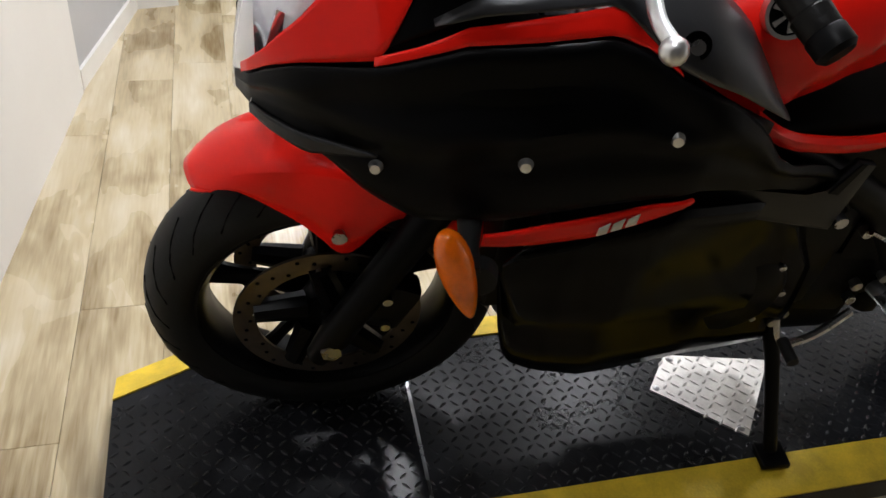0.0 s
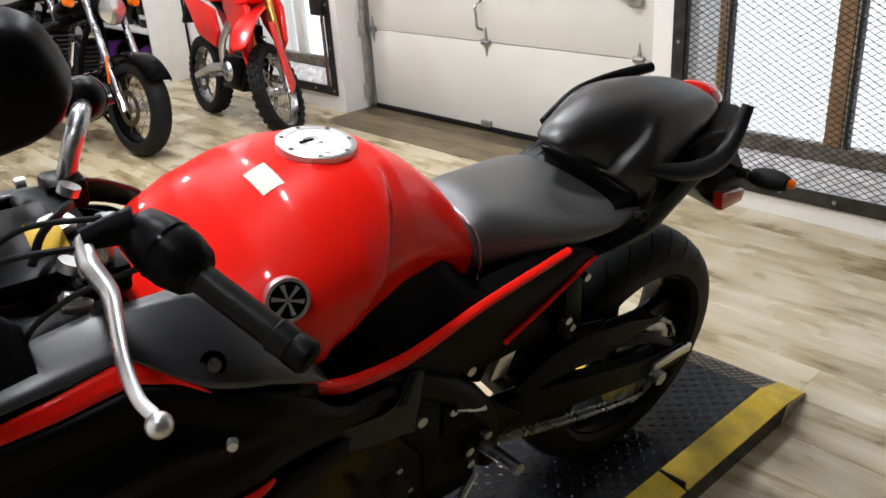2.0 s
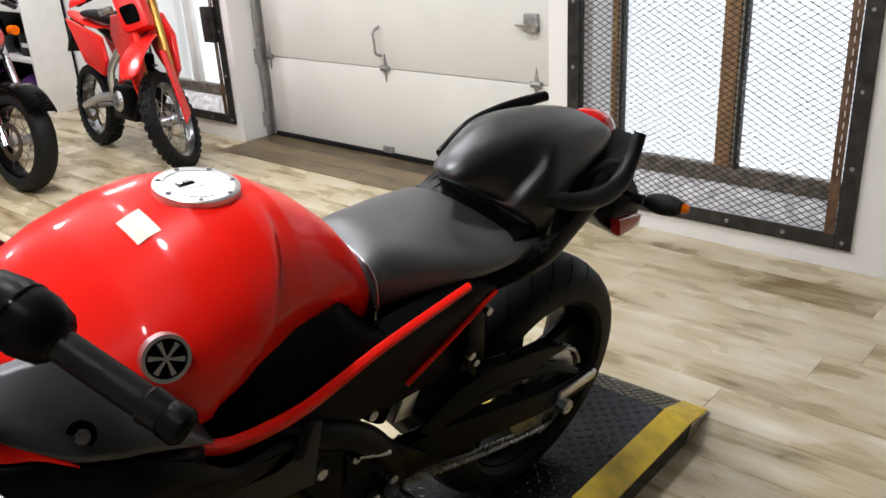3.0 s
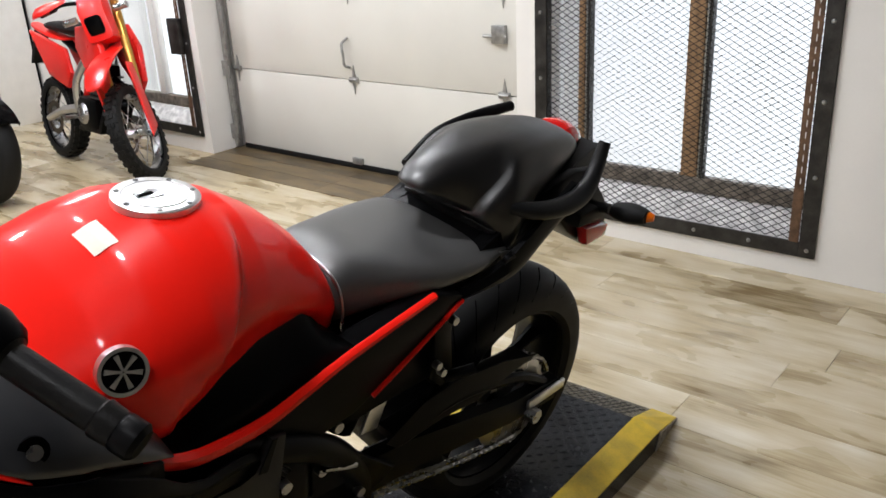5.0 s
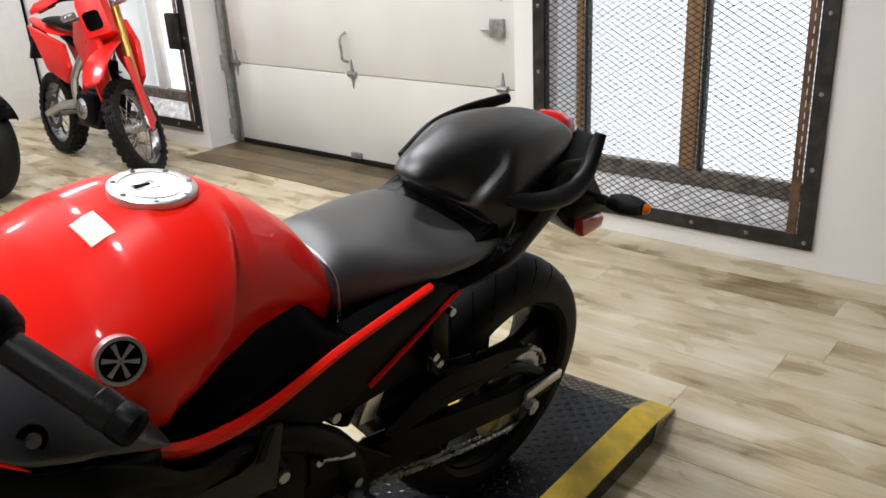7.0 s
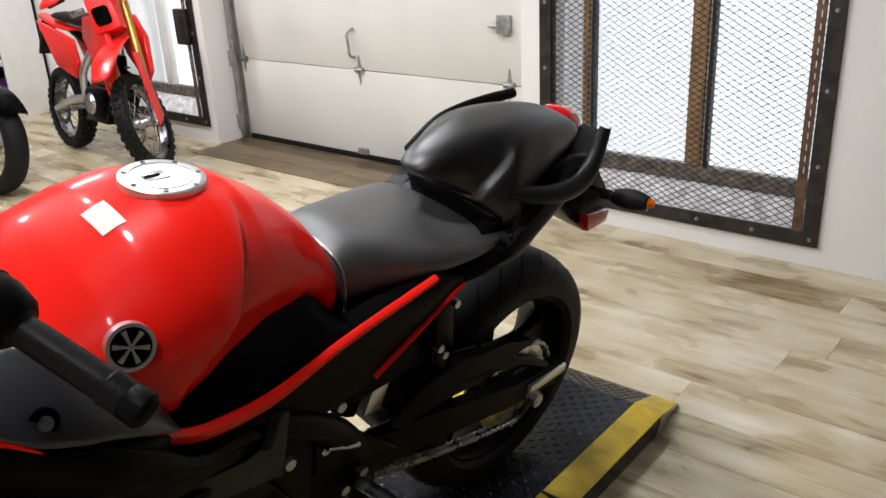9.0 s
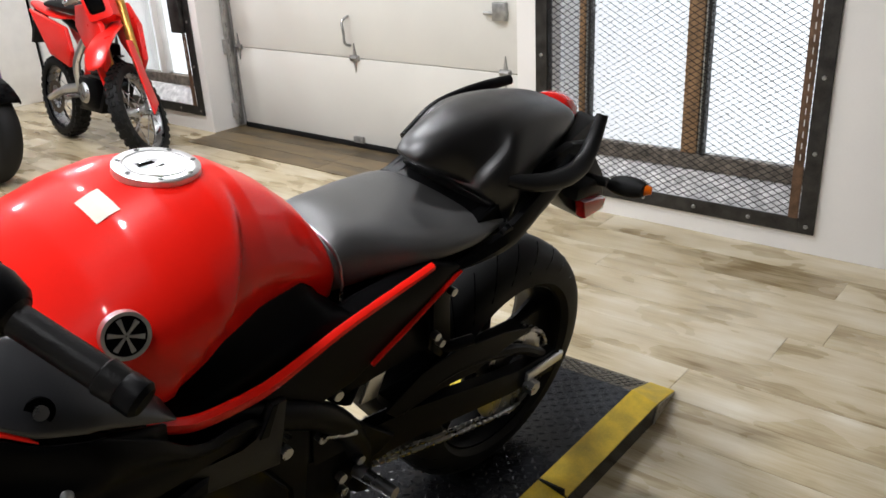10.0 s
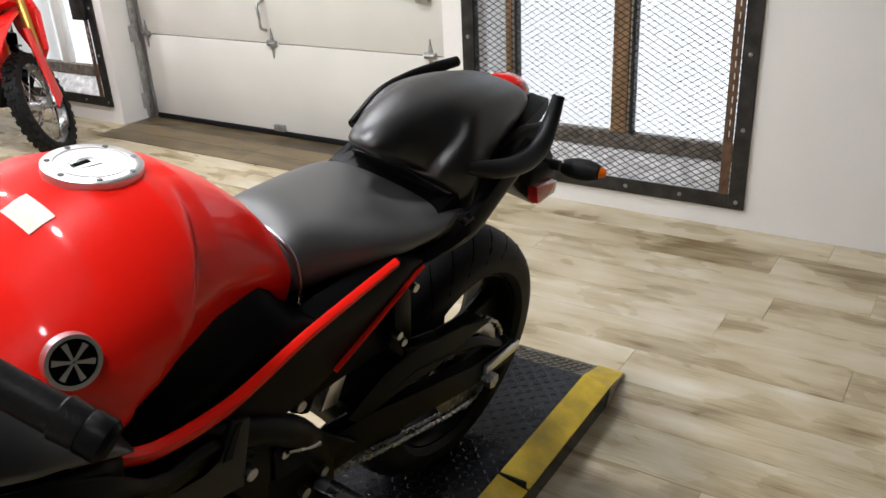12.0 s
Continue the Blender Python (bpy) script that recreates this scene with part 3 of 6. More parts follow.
def tyre(r, w, rim):
    h = r - rim
    prof = []
    for k in range(-10, 11):
        t = k / 10
        a = t * radians(100)
        prof.append((rim + 0.012 + (h - 0.012) * max(0.0, math.cos(a * 0.9)) ** 0.75, w / 2 * math.sin(min(radians(90), abs(a))) * (1 if a > 0 else -1)))
    prof = [(rim, -w * 0.42)] + prof + [(rim, w * 0.42)]
    return lathe(prof, None, 64)


def wheel(name, c, r, w, rim, spokes, label, disc_r):
    wh = new(name)
    wh.parent = bike
    wh.location = (c[0], 0, c[1])
    wh["label"] = label
    part("tyre", tyre(r, w, rim), RUBBER, wh, "black rubber road tyre")
    # tread grooves cut as narrow inset bars
    g = bmesh.new()
    for k in range(26):
        for s in (-1, 1):
            a = 2 * math.pi * (k + (0.5 if s > 0 else 0)) / 26
            pts = []
            for q in range(4):
                t = 0.18 + 0.62 * q / 3
                rr = rim + 0.012 + (r - rim - 0.012) * math.cos(t * radians(90)) ** 0.75 + 0.0004
                aa = a + 0.10 * q
                pts.append((rr * math.cos(aa), s * w / 2 * math.sin(t * radians(100)), rr * math.sin(aa)))
            tube(pts, 0.0014, 4, g)
    part("tread_groove", g, BLACK_GLOSS, wh, "tread grooves")
    hw = w * 0.36
    part("rim", lathe([(rim + 0.004, -hw - 0.006), (rim - 0.004, -hw - 0.008), (rim - 0.014, -hw + 0.004), (rim - 0.022, 0), (rim - 0.014, hw - 0.004), (rim - 0.004, hw + 0.008), (rim + 0.004, hw + 0.006)], None, 64, None, (0, 360), True), BLACK_SATIN, wh, "black cast alloy rim")
    part("hub", lathe([(0.0, -0.055), (0.045, -0.055), (0.05, -0.03), (0.034, 0), (0.05, 0.03), (0.045, 0.055), (0.0, 0.055)], None, 28), BLACK_SATIN, wh)
    for k in range(spokes):
        a = 2 * math.pi * k / spokes + 0.35
        pts = [Vector((q * math.cos(a), 0, q * math.sin(a))) for q in (0.035, 0.08, 0.14, rim - 0.018)]
        part("spoke", tube(pts, [0.024, 0.017, 0.015, 0.02], 8, None, 3, 0.75), BLACK_SATIN, wh)
    for s in ((-1, 1) if disc_r else ()):
        y = s * 0.062
        d = lathe([(disc_r - 0.036, y - 0.0025), (disc_r, y - 0.0025), (disc_r, y + 0.0025), (disc_r - 0.036, y + 0.0025)], None, 56, None, (0, 360), True)
        dk = part("brake_disc", d, BRONZE, wh, "drilled steel brake disc")
        hole = None
        for k in range(36):
            a = 2 * math.pi * k / 36
            q = disc_r - 0.018 + 0.009 * ((k % 3) - 1)
            if hole is None:
                hole = part("drilling", disc((0, 0, 0), (0, 1, 0), 0.0034, 0.006, 8), BLACK_GLOSS, dk)
                h_ = hole
            else:
                h_ = hole.copy()
                scene.collection.objects.link(h_)
            h_.location = (q * math.cos(a), y, q * math.sin(a))
        cr = bmesh.new()
        for k in range(5):
            a = 2 * math.pi * k / 5 + 0.2
            tube([(0.04 * math.cos(a), y * 0.8, 0.04 * math.sin(a)), ((disc_r - 0.03) * math.cos(a + 0.25), y, (disc_r - 0.03) * math.sin(a + 0.25))], [0.024, 0.018], 8, cr)
        part("disc_carrier", cr, BLACK_SATIN, dk)
        for k in range(5):
            a = 2 * math.pi * k / 5 + 0.45
            part("disc_rivet", disc(((disc_r - 0.036) * math.cos(a), y + s * 0.004, (disc_r - 0.036) * math.sin(a)), (0, 1, 0), 0.007, 0.006, 10), STEEL, dk)
    return wh


wheel("front_wheel", FW, 0.285, 0.120, 0.207, 5, "black cast front wheel with twin discs", 0.149)
wheel("rear_wheel", RW, 0.305, 0.168, 0.214, 5, "black cast rear wheel", 0)

# fork, axle, calipers
RAKE = Vector((0.438, 0, 0.899))
for s in (-1, 1):
    a = Vector((-0.004, s * 0.112, 0.25))
    fk = part("fork_leg", tube([a, a + RAKE * 0.06, a + RAKE * 0.10, a + RAKE * 0.36, a + RAKE * 0.365], [0.020, 0.027, 0.026, 0.027, 0.024], 16), BLACK_SATIN, bike, "satin black fork leg")
    part("stanchion", tube([a + RAKE * 0.36, a + RAKE * 0.70], 0.0205, 14), STEEL, bike, "bare steel fork tube")
    cal = box(0.065, 0.135, s * 0.098 - 0.028, s * 0.098 + 0.022, 0.325, 0.42, 0.012)
    bmesh.ops.rotate(cal, cent=(0.1, 0, 0.37), matrix=Matrix.Rotation(radians(25), 3, "Y"), verts=cal.verts)
    cl = part("brake_caliper", cal, BLACK_SATIN, bike)
    for zz in (0.34, 0.40):
        part("caliper_bolt", disc((0.095, s * 0.128, zz), (0, 1, 0), 0.008, 0.012, 8), STEEL, cl)
    part("axle_nut", disc((FW[0], s * 0.128, FW[1]), (0, 1, 0), 0.017, 0.02, 6), STEEL, bike)
    part("fender_bolt", disc((0.023, s * 0.112, 0.522), (0, 1, 0), 0.011, 0.012, 14, None, 0.008), STEEL, bike)
    part("brake_hose", tube([(0.1, s * 0.10, 0.41), (0.13, s * 0.12, 0.52), (0.16, s * 0.11, 0.62), (0.22, s * 0.08, 0.78)], 0.005, 8, None, 5), RUBBER, bike)
part("front_axle", disc((FW[0], 0, FW[1]), (0, 1, 0), 0.012, 0.23, 12), STEEL, bike)

# front fender: a curved shell over the wheel with side tabs reaching the fork
fd = bmesh.new()
rings = []
NF = 22
for k in range(NF + 1):
    a = radians(125 - 92 * k / NF)
    low = lerp_at([(0, 0.004), (0.14, 0.012), (0.21, 0.050), (0.37, 0.102), (0.46, 0.126), (0.54, 0.122), (0.60, 0.05), (0.7, 0.03), (1, 0.03)], k / NF)
    wid = lerp_at([(0, 0.036), (0.06, 0.060), (0.2, 0.074), (0.46, 0.106), (0.56, 0.104), (1, 0.080)], k / NF)
    top = lerp_at([(0, 0.318), (0.1, 0.326), (0.35, 0.330), (0.6, 0.330), (1, 0.325)], k / NF)
    ring = []
    for q in (-1, -0.96, -0.88, -0.72, -0.45, -0.15, 0.15, 0.45, 0.72, 0.88, 0.96, 1):
        e = abs(q)
        drop = 0.018 * e ** 2 if e < 0.9 else (0.030 if e < 0.95 else (0.055 if e < 0.98 else low + 0.03))
        if e == 1:
            drop = low + 0.024 * min(1.0, 0.35 + 4.0 * k / NF)
        elif e == 0.96:
            drop = 0.021 + low * 0.45
        rr = top - drop
        ring.append(fd.verts.new((rr * math.cos(a), q * wid if e < 0.9 else (wid if q > 0 else -wid), 0.30 + rr * math.sin(a))))
    rings.append(ring)
skin(fd, rings, False)
thicken(soften(part("front_fender", fd, RED, bike, "glossy red front fender"), 1), 0.004)

# ---- fairing ----
FWID = [(-0.115, 0.0), (-0.11, 0.045), (-0.09, 0.092), (-0.06, 0.132), (-0.03, 0.160), (0.05, 0.207), (0.12, 0.237), (0.2, 0.258), (0.3, 0.270), (0.4, 0.266), (0.5, 0.236), (0.6, 0.203), (0.75, 0.172)]


def side_u(x, z):
    d = z - 0.79
    g = 1 - (11.0 * d * d if d > 0 else 1.6 * d * d)
    return -lerp_at(FWID, x) * max(0.22, g)


def fairing(name, lower, upper, material, label="", push=0.0, nx=26, nz=8, right=True, dent=None, th=0.005):
    """A panel of the side fairing between two edges, given as tables of (x, z)."""
    b = bmesh.new()
    x0, x1 = max(lower[0][0], upper[0][0]), min(lower[-1][0], upper[-1][0])
    rings = []
    for i in range(nx + 1):
        x = x0 + (x1 - x0) * i / nx
        a, c = lerp_at(lower, x), lerp_at(upper, x)
        ring = []
        for j in range(nz + 1):
            z = a + (c - a) * j / nz
            u = side_u(x, z) - push
            if dent:
                u += dent(x, z, i / nx, j / nz)
            ring.append(b.verts.new((x, u, z)))
        rings.append(ring)
    skin(b, rings, False)
    if right:
        both(name, b, material, bike, label, lambda o: thicken(o, th))
    else:
        thicken(part(name, b, material, bike, label), th)


RED_LOW = [(-0.092, 0.772), (-0.06, 0.812), (-0.03, 0.833), (0.05, 0.858), (0.13, 0.892), (0.2, 0.903), (0.28, 0.914), (0.32, 0.902), (0.352, 0.880)]
# red front panel, between the headlight and the black inner panel
fairing("red_side_panel", [(x, z) for x, z in RED_LOW if x < 0.05] + [(0.05, 0.862), (0.092, 0.945), (0.150, 1.015)],
        [(-0.092, 0.785), (-0.05, 0.852), (0.0, 0.915), (0.02, 0.938), (0.06, 0.985), (0.10, 1.018), (0.150, 1.024)], RED, "glossy red nose panel")
fairing("red_strip", [(0.044, 0.855)] + [(x, z) for x, z in RED_LOW if x > 0.05], [(0.044, 0.864), (0.09, 0.885), (0.13, 0.907), (0.2, 0.922), (0.28, 0.936), (0.32, 0.917), (0.352, 0.882)], RED, "thin red fairing edge", 0.0012, 24, 3)
# black inner panel and charcoal cover beside the tank
fairing("inner_panel", [(0.054, 0.872), (0.13, 0.912), (0.20, 0.926)], [(0.054, 0.876), (0.094, 0.95), (0.15, 1.018), (0.20, 0.978)], BLACK_SATIN, "black inner fairing panel", -0.004)
fairing("charcoal_cover", [(0.10, 0.905), (0.15, 0.920), (0.2, 0.928), (0.28, 0.938), (0.352, 0.886), (0.42, 0.862), (0.505, 0.815)], [(0.10, 0.909), (0.125, 0.930), (0.15, 0.943), (0.2, 0.955), (0.275, 0.964), (0.37, 0.962), (0.44, 0.910), (0.505, 0.824)], CHARCOAL, "charcoal plastic cover beside the tank", 0.004, 26, 10, True, lambda x, z, p, q: 0.055 * max(0.0, q - 0.25) ** 1.6)


def black_dent(x, z, p, q):
    # long scooped channel below the upper edge, and a rolled lower edge
    ledge = max(0.0, math.sin(math.pi * min(1.0, max(0.0, (p - 0.10) / 0.52)))) ** 0.6
    step = min(1.0, max(0.0, (q - 0.64) / 0.09)) * min(1.0, max(0.0, (0.97 - q) / 0.16))
    return 0.024 * ledge * step + 0.010 * math.exp(-((q - 0.36 - 0.2 * p) / 0.10) ** 2) * math.sin(math.pi * min(1, p * 1.3)) - 0.008 * math.exp(-((q - 0.8) / 0.15) ** 2) + 0.02 * max(0, 0.12 - q) / 0.12


fairing("side_fairing", [(-0.10, 0.735), (-0.05, 0.722), (-0.006, 0.708), (0.048, 0.668), (0.103, 0.645), (0.19, 0.662), (0.3, 0.700), (0.42, 0.716), (0.56, 0.682), (0.66, 0.640), (0.72, 0.60)],
        [(-0.10, 0.765)] + [(x, z - 0.003) for x, z in RED_LOW] + [(0.42, 0.852), (0.48, 0.806), (0.52, 0.758), (0.56, 0.730), (0.63, 0.712), (0.66, 0.695), (0.72, 0.605)], BLACK_SATIN, "satin black side fairing", 0.0, 46, 24, True, black_dent)
fairing("air_intake", [(-0.085, 0.728), (-0.02, 0.722), (0.05, 0.748)], [(-0.085, 0.742), (-0.02, 0.746), (0.05, 0.751)], TRIM_GREY, "black intake lip", 0.006, 12, 4)
fairing("red_badge_panel", [(0.176, 0.642), (0.244, 0.656), (0.30, 0.674), (0.358, 0.696), (0.412, 0.722)], [(0.176, 0.660), (0.244, 0.688), (0.30, 0.708), (0.358, 0.722), (0.412, 0.726)], RED, "red flash with a pale mark", 0.007, 18, 4)
for dx in (0.0, 0.016, 0.032):
    fairing("badge_bar", [(0.302 + dx, 0.680 + dx * 0.4), (0.314 + dx, 0.684 + dx * 0.4)], [(0.302 + dx, 0.694 + dx * 0.4), (0.314 + dx, 0.702 + dx * 0.4)], WHITE, "pale slanted badge bar", 0.0105, 3, 2, False, None, 0.001)
fairing("lower_cowl", [(0.215, 0.55), (0.235, 0.44), (0.256, 0.362), (0.31, 0.328), (0.389, 0.297), (0.47, 0.278), (0.555, 0.264), (0.66, 0.260), (0.745, 0.268)], [(0.215, 0.59), (0.235, 0.622), (0.262, 0.635), (0.32, 0.665), (0.42, 0.690), (0.56, 0.655), (0.66, 0.60), (0.745, 0.46)], BLACK_GLOSS, "glossy black lower cowl", -0.008, 30, 10, True,
        lambda x, z, p, q: -0.055 * min(1, max(0, (0.52 - z) / 0.22)) - 0.008 * math.sin(math.pi * q) + 0.010 * math.exp(-((q - 0.3) / 0.06) ** 2))
# long faceted frame cover ending in an upright arm
for s in (-1, 1):
    fc = prism([(0.325, 0.694), (0.467, 0.650), (0.560, 0.622), (0.683, 0.594), (0.694, 0.712), (0.668, 0.718), (0.645, 0.668), (0.618, 0.660), (0.46, 0.684)], s * 0.186, s * 0.200, 0.004)
    fcv = part("frame_cover", fc, TRIM_GREY, bike, "dark faceted frame cover")
    part("cover_facet", prism([(0.645, 0.668), (0.668, 0.718), (0.677, 0.7165), (0.660, 0.664)], s * 0.2005, s * 0.2035, 0.001), BLACK_SATIN, fcv, smooth=False)
    part("cover_bolt", disc((0.692, s * 0.196, 0.612), (0, 1, 0), 0.010, 0.018, 10), STEEL, fcv, "bright bolt")

fairing("inner_liner", [(-0.09, 0.74), (0.1, 0.70), (0.5, 0.72)], [(-0.09, 0.765), (-0.03, 0.85), (0.05, 0.905), (0.28, 0.925), (0.5, 0.80)], BLACK_SATIN, "", -0.014, 20, 6)
# fasteners
for x, z in ((0.051, 0.731), (0.203, 0.776), (0.360, 0.815)):
    u = side_u(x, z)
    for s in (1, -1):
        n = Vector((-0.25, -1, 0.12 if s > 0 else 0.12))
        c = Vector((x, (u - 0.002) * s, z))
        n.y *= s
        part("fairing_bolt", disc(c, n, 0.0085, 0.008, 16, None, 0.006), SILVER, bike, "silver fairing bolt")
part("cover_socket", disc((0.363, side_u(0.363, 0.906) - 0.001, 0.906), (-0.2, -1, 0.5), 0.015, 0.006, 18), BLACK_GLOSS, bike, "dark socket in the cover")
part("cover_screw", disc((0.363, side_u(0.363, 0.906) - 0.004, 0.906), (-0.2, -1, 0.5), 0.008, 0.006, 12), STEEL, bike)

# nose: headlight, screen


def lamp_top(q):
    e = abs(q)
    return Vector((-0.062 + 0.078 * e ** 2.2, q * 0.135, 0.893 + 0.036 * e))


def screen_foot(q):
    e = abs(q)
    return Vector((-0.054 + 0.165 * e ** 1.9, q * 0.128, 0.906 + 0.130 * e ** 1.5))


hl = bmesh.new()
rings = []
for i in range(21):
    q = -1 + 2 * i / 20
    e = abs(q)
    top = lamp_top(q)
    zb = 0.702 + 0.10 * e ** 1.6 + (0.125 * ((e - 0.7) / 0.3) if e > 0.7 else 0)
    ring = []
    for j in range(9):
        t = j / 8
        z = zb + (top.z - zb) * t
        ring.append(hl.verts.new((top.x - 0.046 * (1 - t) * (1 - e ** 3) - 0.010 * math.sin(math.pi * t), q * 0.135, z)))
    rings.append(ring)
skin(hl, rings, False)
head = part("headlight", hl, LENS, bike, "clear twin headlight")
thicken(head, 0.003)
head.visible_shadow = False
rf = bmesh.new()
for s in (-1, 1):
    m = Matrix.Translation((-0.055, s * 0.055, 0.80)) @ Matrix.Rotation(radians(90), 4, "Z")
    lathe([(0.0, -0.03), (0.02, -0.026), (0.04, -0.008), (0.052, 0.02)], m, 24, rf)
part("reflector_bowl", rf, REFLECTOR, head, "bright reflector bowls")
bk = bmesh.new()
rings = []
for i in range(21):
    q = -1 + 2 * i / 20
    e = abs(q)
    top = lamp_top(q * 0.95)
    zb = 0.715 + 0.10 * e ** 1.6 + (0.118 * ((e - 0.7) / 0.3) if e > 0.7 else 0)
    rings.append([bk.verts.new((top.x - 0.046 * (1 - t) * (1 - e ** 3) + 0.016 + 0.012 * math.sin(math.pi * t), q * 0.128, zb + (top.z - 0.006 - zb) * t)) for t in (0, 0.2, 0.4, 0.6, 0.8, 1)])
skin(bk, rings, False)
thicken(part("headlight_back", bk, LAMPSHELL, head, "pale headlight housing"), 0.003)
for s in (-1, 1):
    part("headlight_fin", prism([(-0.085, 0.735), (-0.055, 0.75), (-0.03, 0.85), (-0.05, 0.862)], s * 0.10 - 0.003, s * 0.10 + 0.003, 0.001), REFLECTOR, head)

nc = bmesh.new()
skin(nc, [[nc.verts.new(lamp_top(q).lerp(screen_foot(q), t) + Vector((-0.004, 0, 0.002)) * math.sin(math.pi * t)) for t in (0, 0.25, 0.5, 0.75, 1)] for q in (-1 + i / 10 for i in range(21))], False)
thicken(part("nose_cowl", nc, RED, bike, "glossy red nose cowl under the screen"), 0.004)
bw = bmesh.new()
rings = []
for i in range(17):
    q = -1 + 2 * i / 16
    e = abs(q)
    f = screen_foot(q)
    top = Vector((0.165 + 0.035 * e ** 2, q * 0.092, 1.155 - 0.045 * e ** 2))
    ring = []
    for j in range(10):
        t = j / 9
        p = f.lerp(top, t)
        p.x -= 0.030 * math.sin(math.pi * t) * (1 - e ** 2)
        p.z += 0.012 * math.sin(math.pi * t) * (1 - e ** 2)
        p.y *= 1 + 0.16 * math.sin(math.pi * t)
        ring.append(bw.verts.new(p))
    rings.append(ring)
skin(bw, rings, False)
sc = soften(thicken(part("windscreen", bw, SMOKE, bike, "lightly smoked curved windscreen"), 0.003), 1)
sc.visible_shadow = False
for q in (0.5, 0.68, 0.85):
    for s in (-1, 1):
        part("screen_bolt", disc(screen_foot(q * s) + Vector((0.006, 0, 0.012)), (-0.5, s, 0.5), 0.0075, 0.005, 12), RUBBER, bike, "black screen bolt")
# dashboard behind the screen
dash = part("dashboard", box(0.07, 0.16, -0.10, 0.10, 0.98, 1.05, 0.02), BLACK_SATIN, bike, "black instrument housing")
part("dial", lathe([(0.0, -0.002), (0.04, -0.002), (0.045, 0.004), (0.045, 0.012)], Matrix.Translation((0.15, 0.045, 1.055)) @ Matrix.Rotation(radians(65), 4, "X"), 28), BLACK_GLOSS, dash, "round dial")
part("display", box(0.10, 0.155, -0.085, -0.01, 1.05, 1.055, 0.004), BLACK_GLOSS, dash, "dark digital display")

# mirrors
for s in (-1, 1):
    st = bmesh.new()
    tube([(0.080, s * 0.150, 0.985), (0.091, s * 0.187, 1.06), (0.105, s * 0.225, 1.135), (0.122, s * 0.26, 1.205), (0.150, s * 0.285, 1.265)], [0.030, 0.024, 0.021, 0.020, 0.019], 10, st, 5, 0.55)
    mir = part("mirror", st, BLACK_SATIN, bike, "black mirror on a long stalk")
    ft = bmesh.new()
    bmesh.ops.create_uvsphere(ft, u_segments=24, v_segments=12, radius=1.0)
    bmesh.ops.scale(ft, vec=(0.058, 0.036, 0.026), verts=ft.verts)
    bmesh.ops.rotate(ft, cent=(0, 0, 0), matrix=Matrix.Rotation(radians(s * -30), 3, "X"), verts=ft.verts)
    bmesh.ops.translate(ft, vec=(0.105, s * 0.145, 0.985), verts=ft.verts)
    part("mirror_foot", ft, BLACK_SATIN, mir, "oval black mirror foot")
    hd = bmesh.new()
    rings = []
    for k in range(9):
        t = k / 8
        w = [0.0, 0.62, 0.85, 0.96, 1, 1, 1, 0.99, 0.97][k]
        d = 0.06 * t - 0.045
        rings.append([hd.verts.new((0.155 + d + 0.015 * math.cos(a) * 0, s * (0.305 + 0.070 * w * math.copysign(abs(math.cos(a)) ** 0.7, math.cos(a))), 1.280 + 0.047 * w * math.copysign(abs(math.sin(a)) ** 0.7, math.sin(a)))) for a in (2 * math.pi * q / 24 for q in range(24))])
    skin(hd, rings[1:], True, True)
    fold = Matrix.Translation((0.182, s * 0.295, 1.284)) @ Matrix.Rotation(radians(-14), 4, "Y") @ Matrix.Rotation(radians(-s * 62), 4, "Z") @ Matrix.Rotation(radians(s * 8), 4, "X") @ Matrix.Translation((-0.155, -s * 0.305, -1.280))
    bmesh.ops.transform(hd, matrix=fold, verts=hd.verts)
    part("mirror_head", hd, BLACK_SATIN, mir, "rounded black mirror shell")
    gl = disc((0.1705, s * 0.305, 1.280), (1, 0, 0), 0.040, 0.003, 28)
    bmesh.ops.scale(gl, vec=(1, 1.5, 0.95), space=Matrix.Translation((-0.1705, -s * 0.305, -1.280)), verts=gl.verts)
    bmesh.ops.transform(gl, matrix=fold, verts=gl.verts)
    part("mirror_glass", gl, CHROME, mir, "mirror glass")

# front turn signals
for s in (-1, 1):
    sg = bmesh.new()
    rings = []
    c = Vector((0.140, s * 0.302, 0.650))
    ax = Vector((0.040, s * 0.012, -0.120)).normalized()
    for k in range(17):
        t = -math.cos(math.pi * k / 16)
        rw = math.sqrt(max(0.0, 1 - t * t)) * (1.10 - 0.38 * t)
        a1 = Vector((1, 0, 0.3)).normalized()
        b1 = Vector((0, 1, 0))
        rings.append([sg.verts.new(c + ax * t * 0.070 + a1 * 0.0185 * rw * math.cos(a) + b1 * 0.020 * rw * math.sin(a)) for a in (2 * math.pi * q / 16 for q in range(16))])
    skin(sg, rings[1:-1], True, True)
    ts = part("turn_signal", sg, AMBER, bike, "large amber front turn signal")
    part("signal_stem", tube([(0.165, s * 0.22, 0.665), (0.155, s * 0.27, 0.665), (0.148, s * 0.305, 0.66)], [0.016, 0.012, 0.015], 10), RUBBER, ts, "black rubber stem")
    part("signal_shell", disc((0.165, s * 0.29, 0.638), (0.3, -s, 0), 0.024, 0.02, 16), RUBBER, ts)

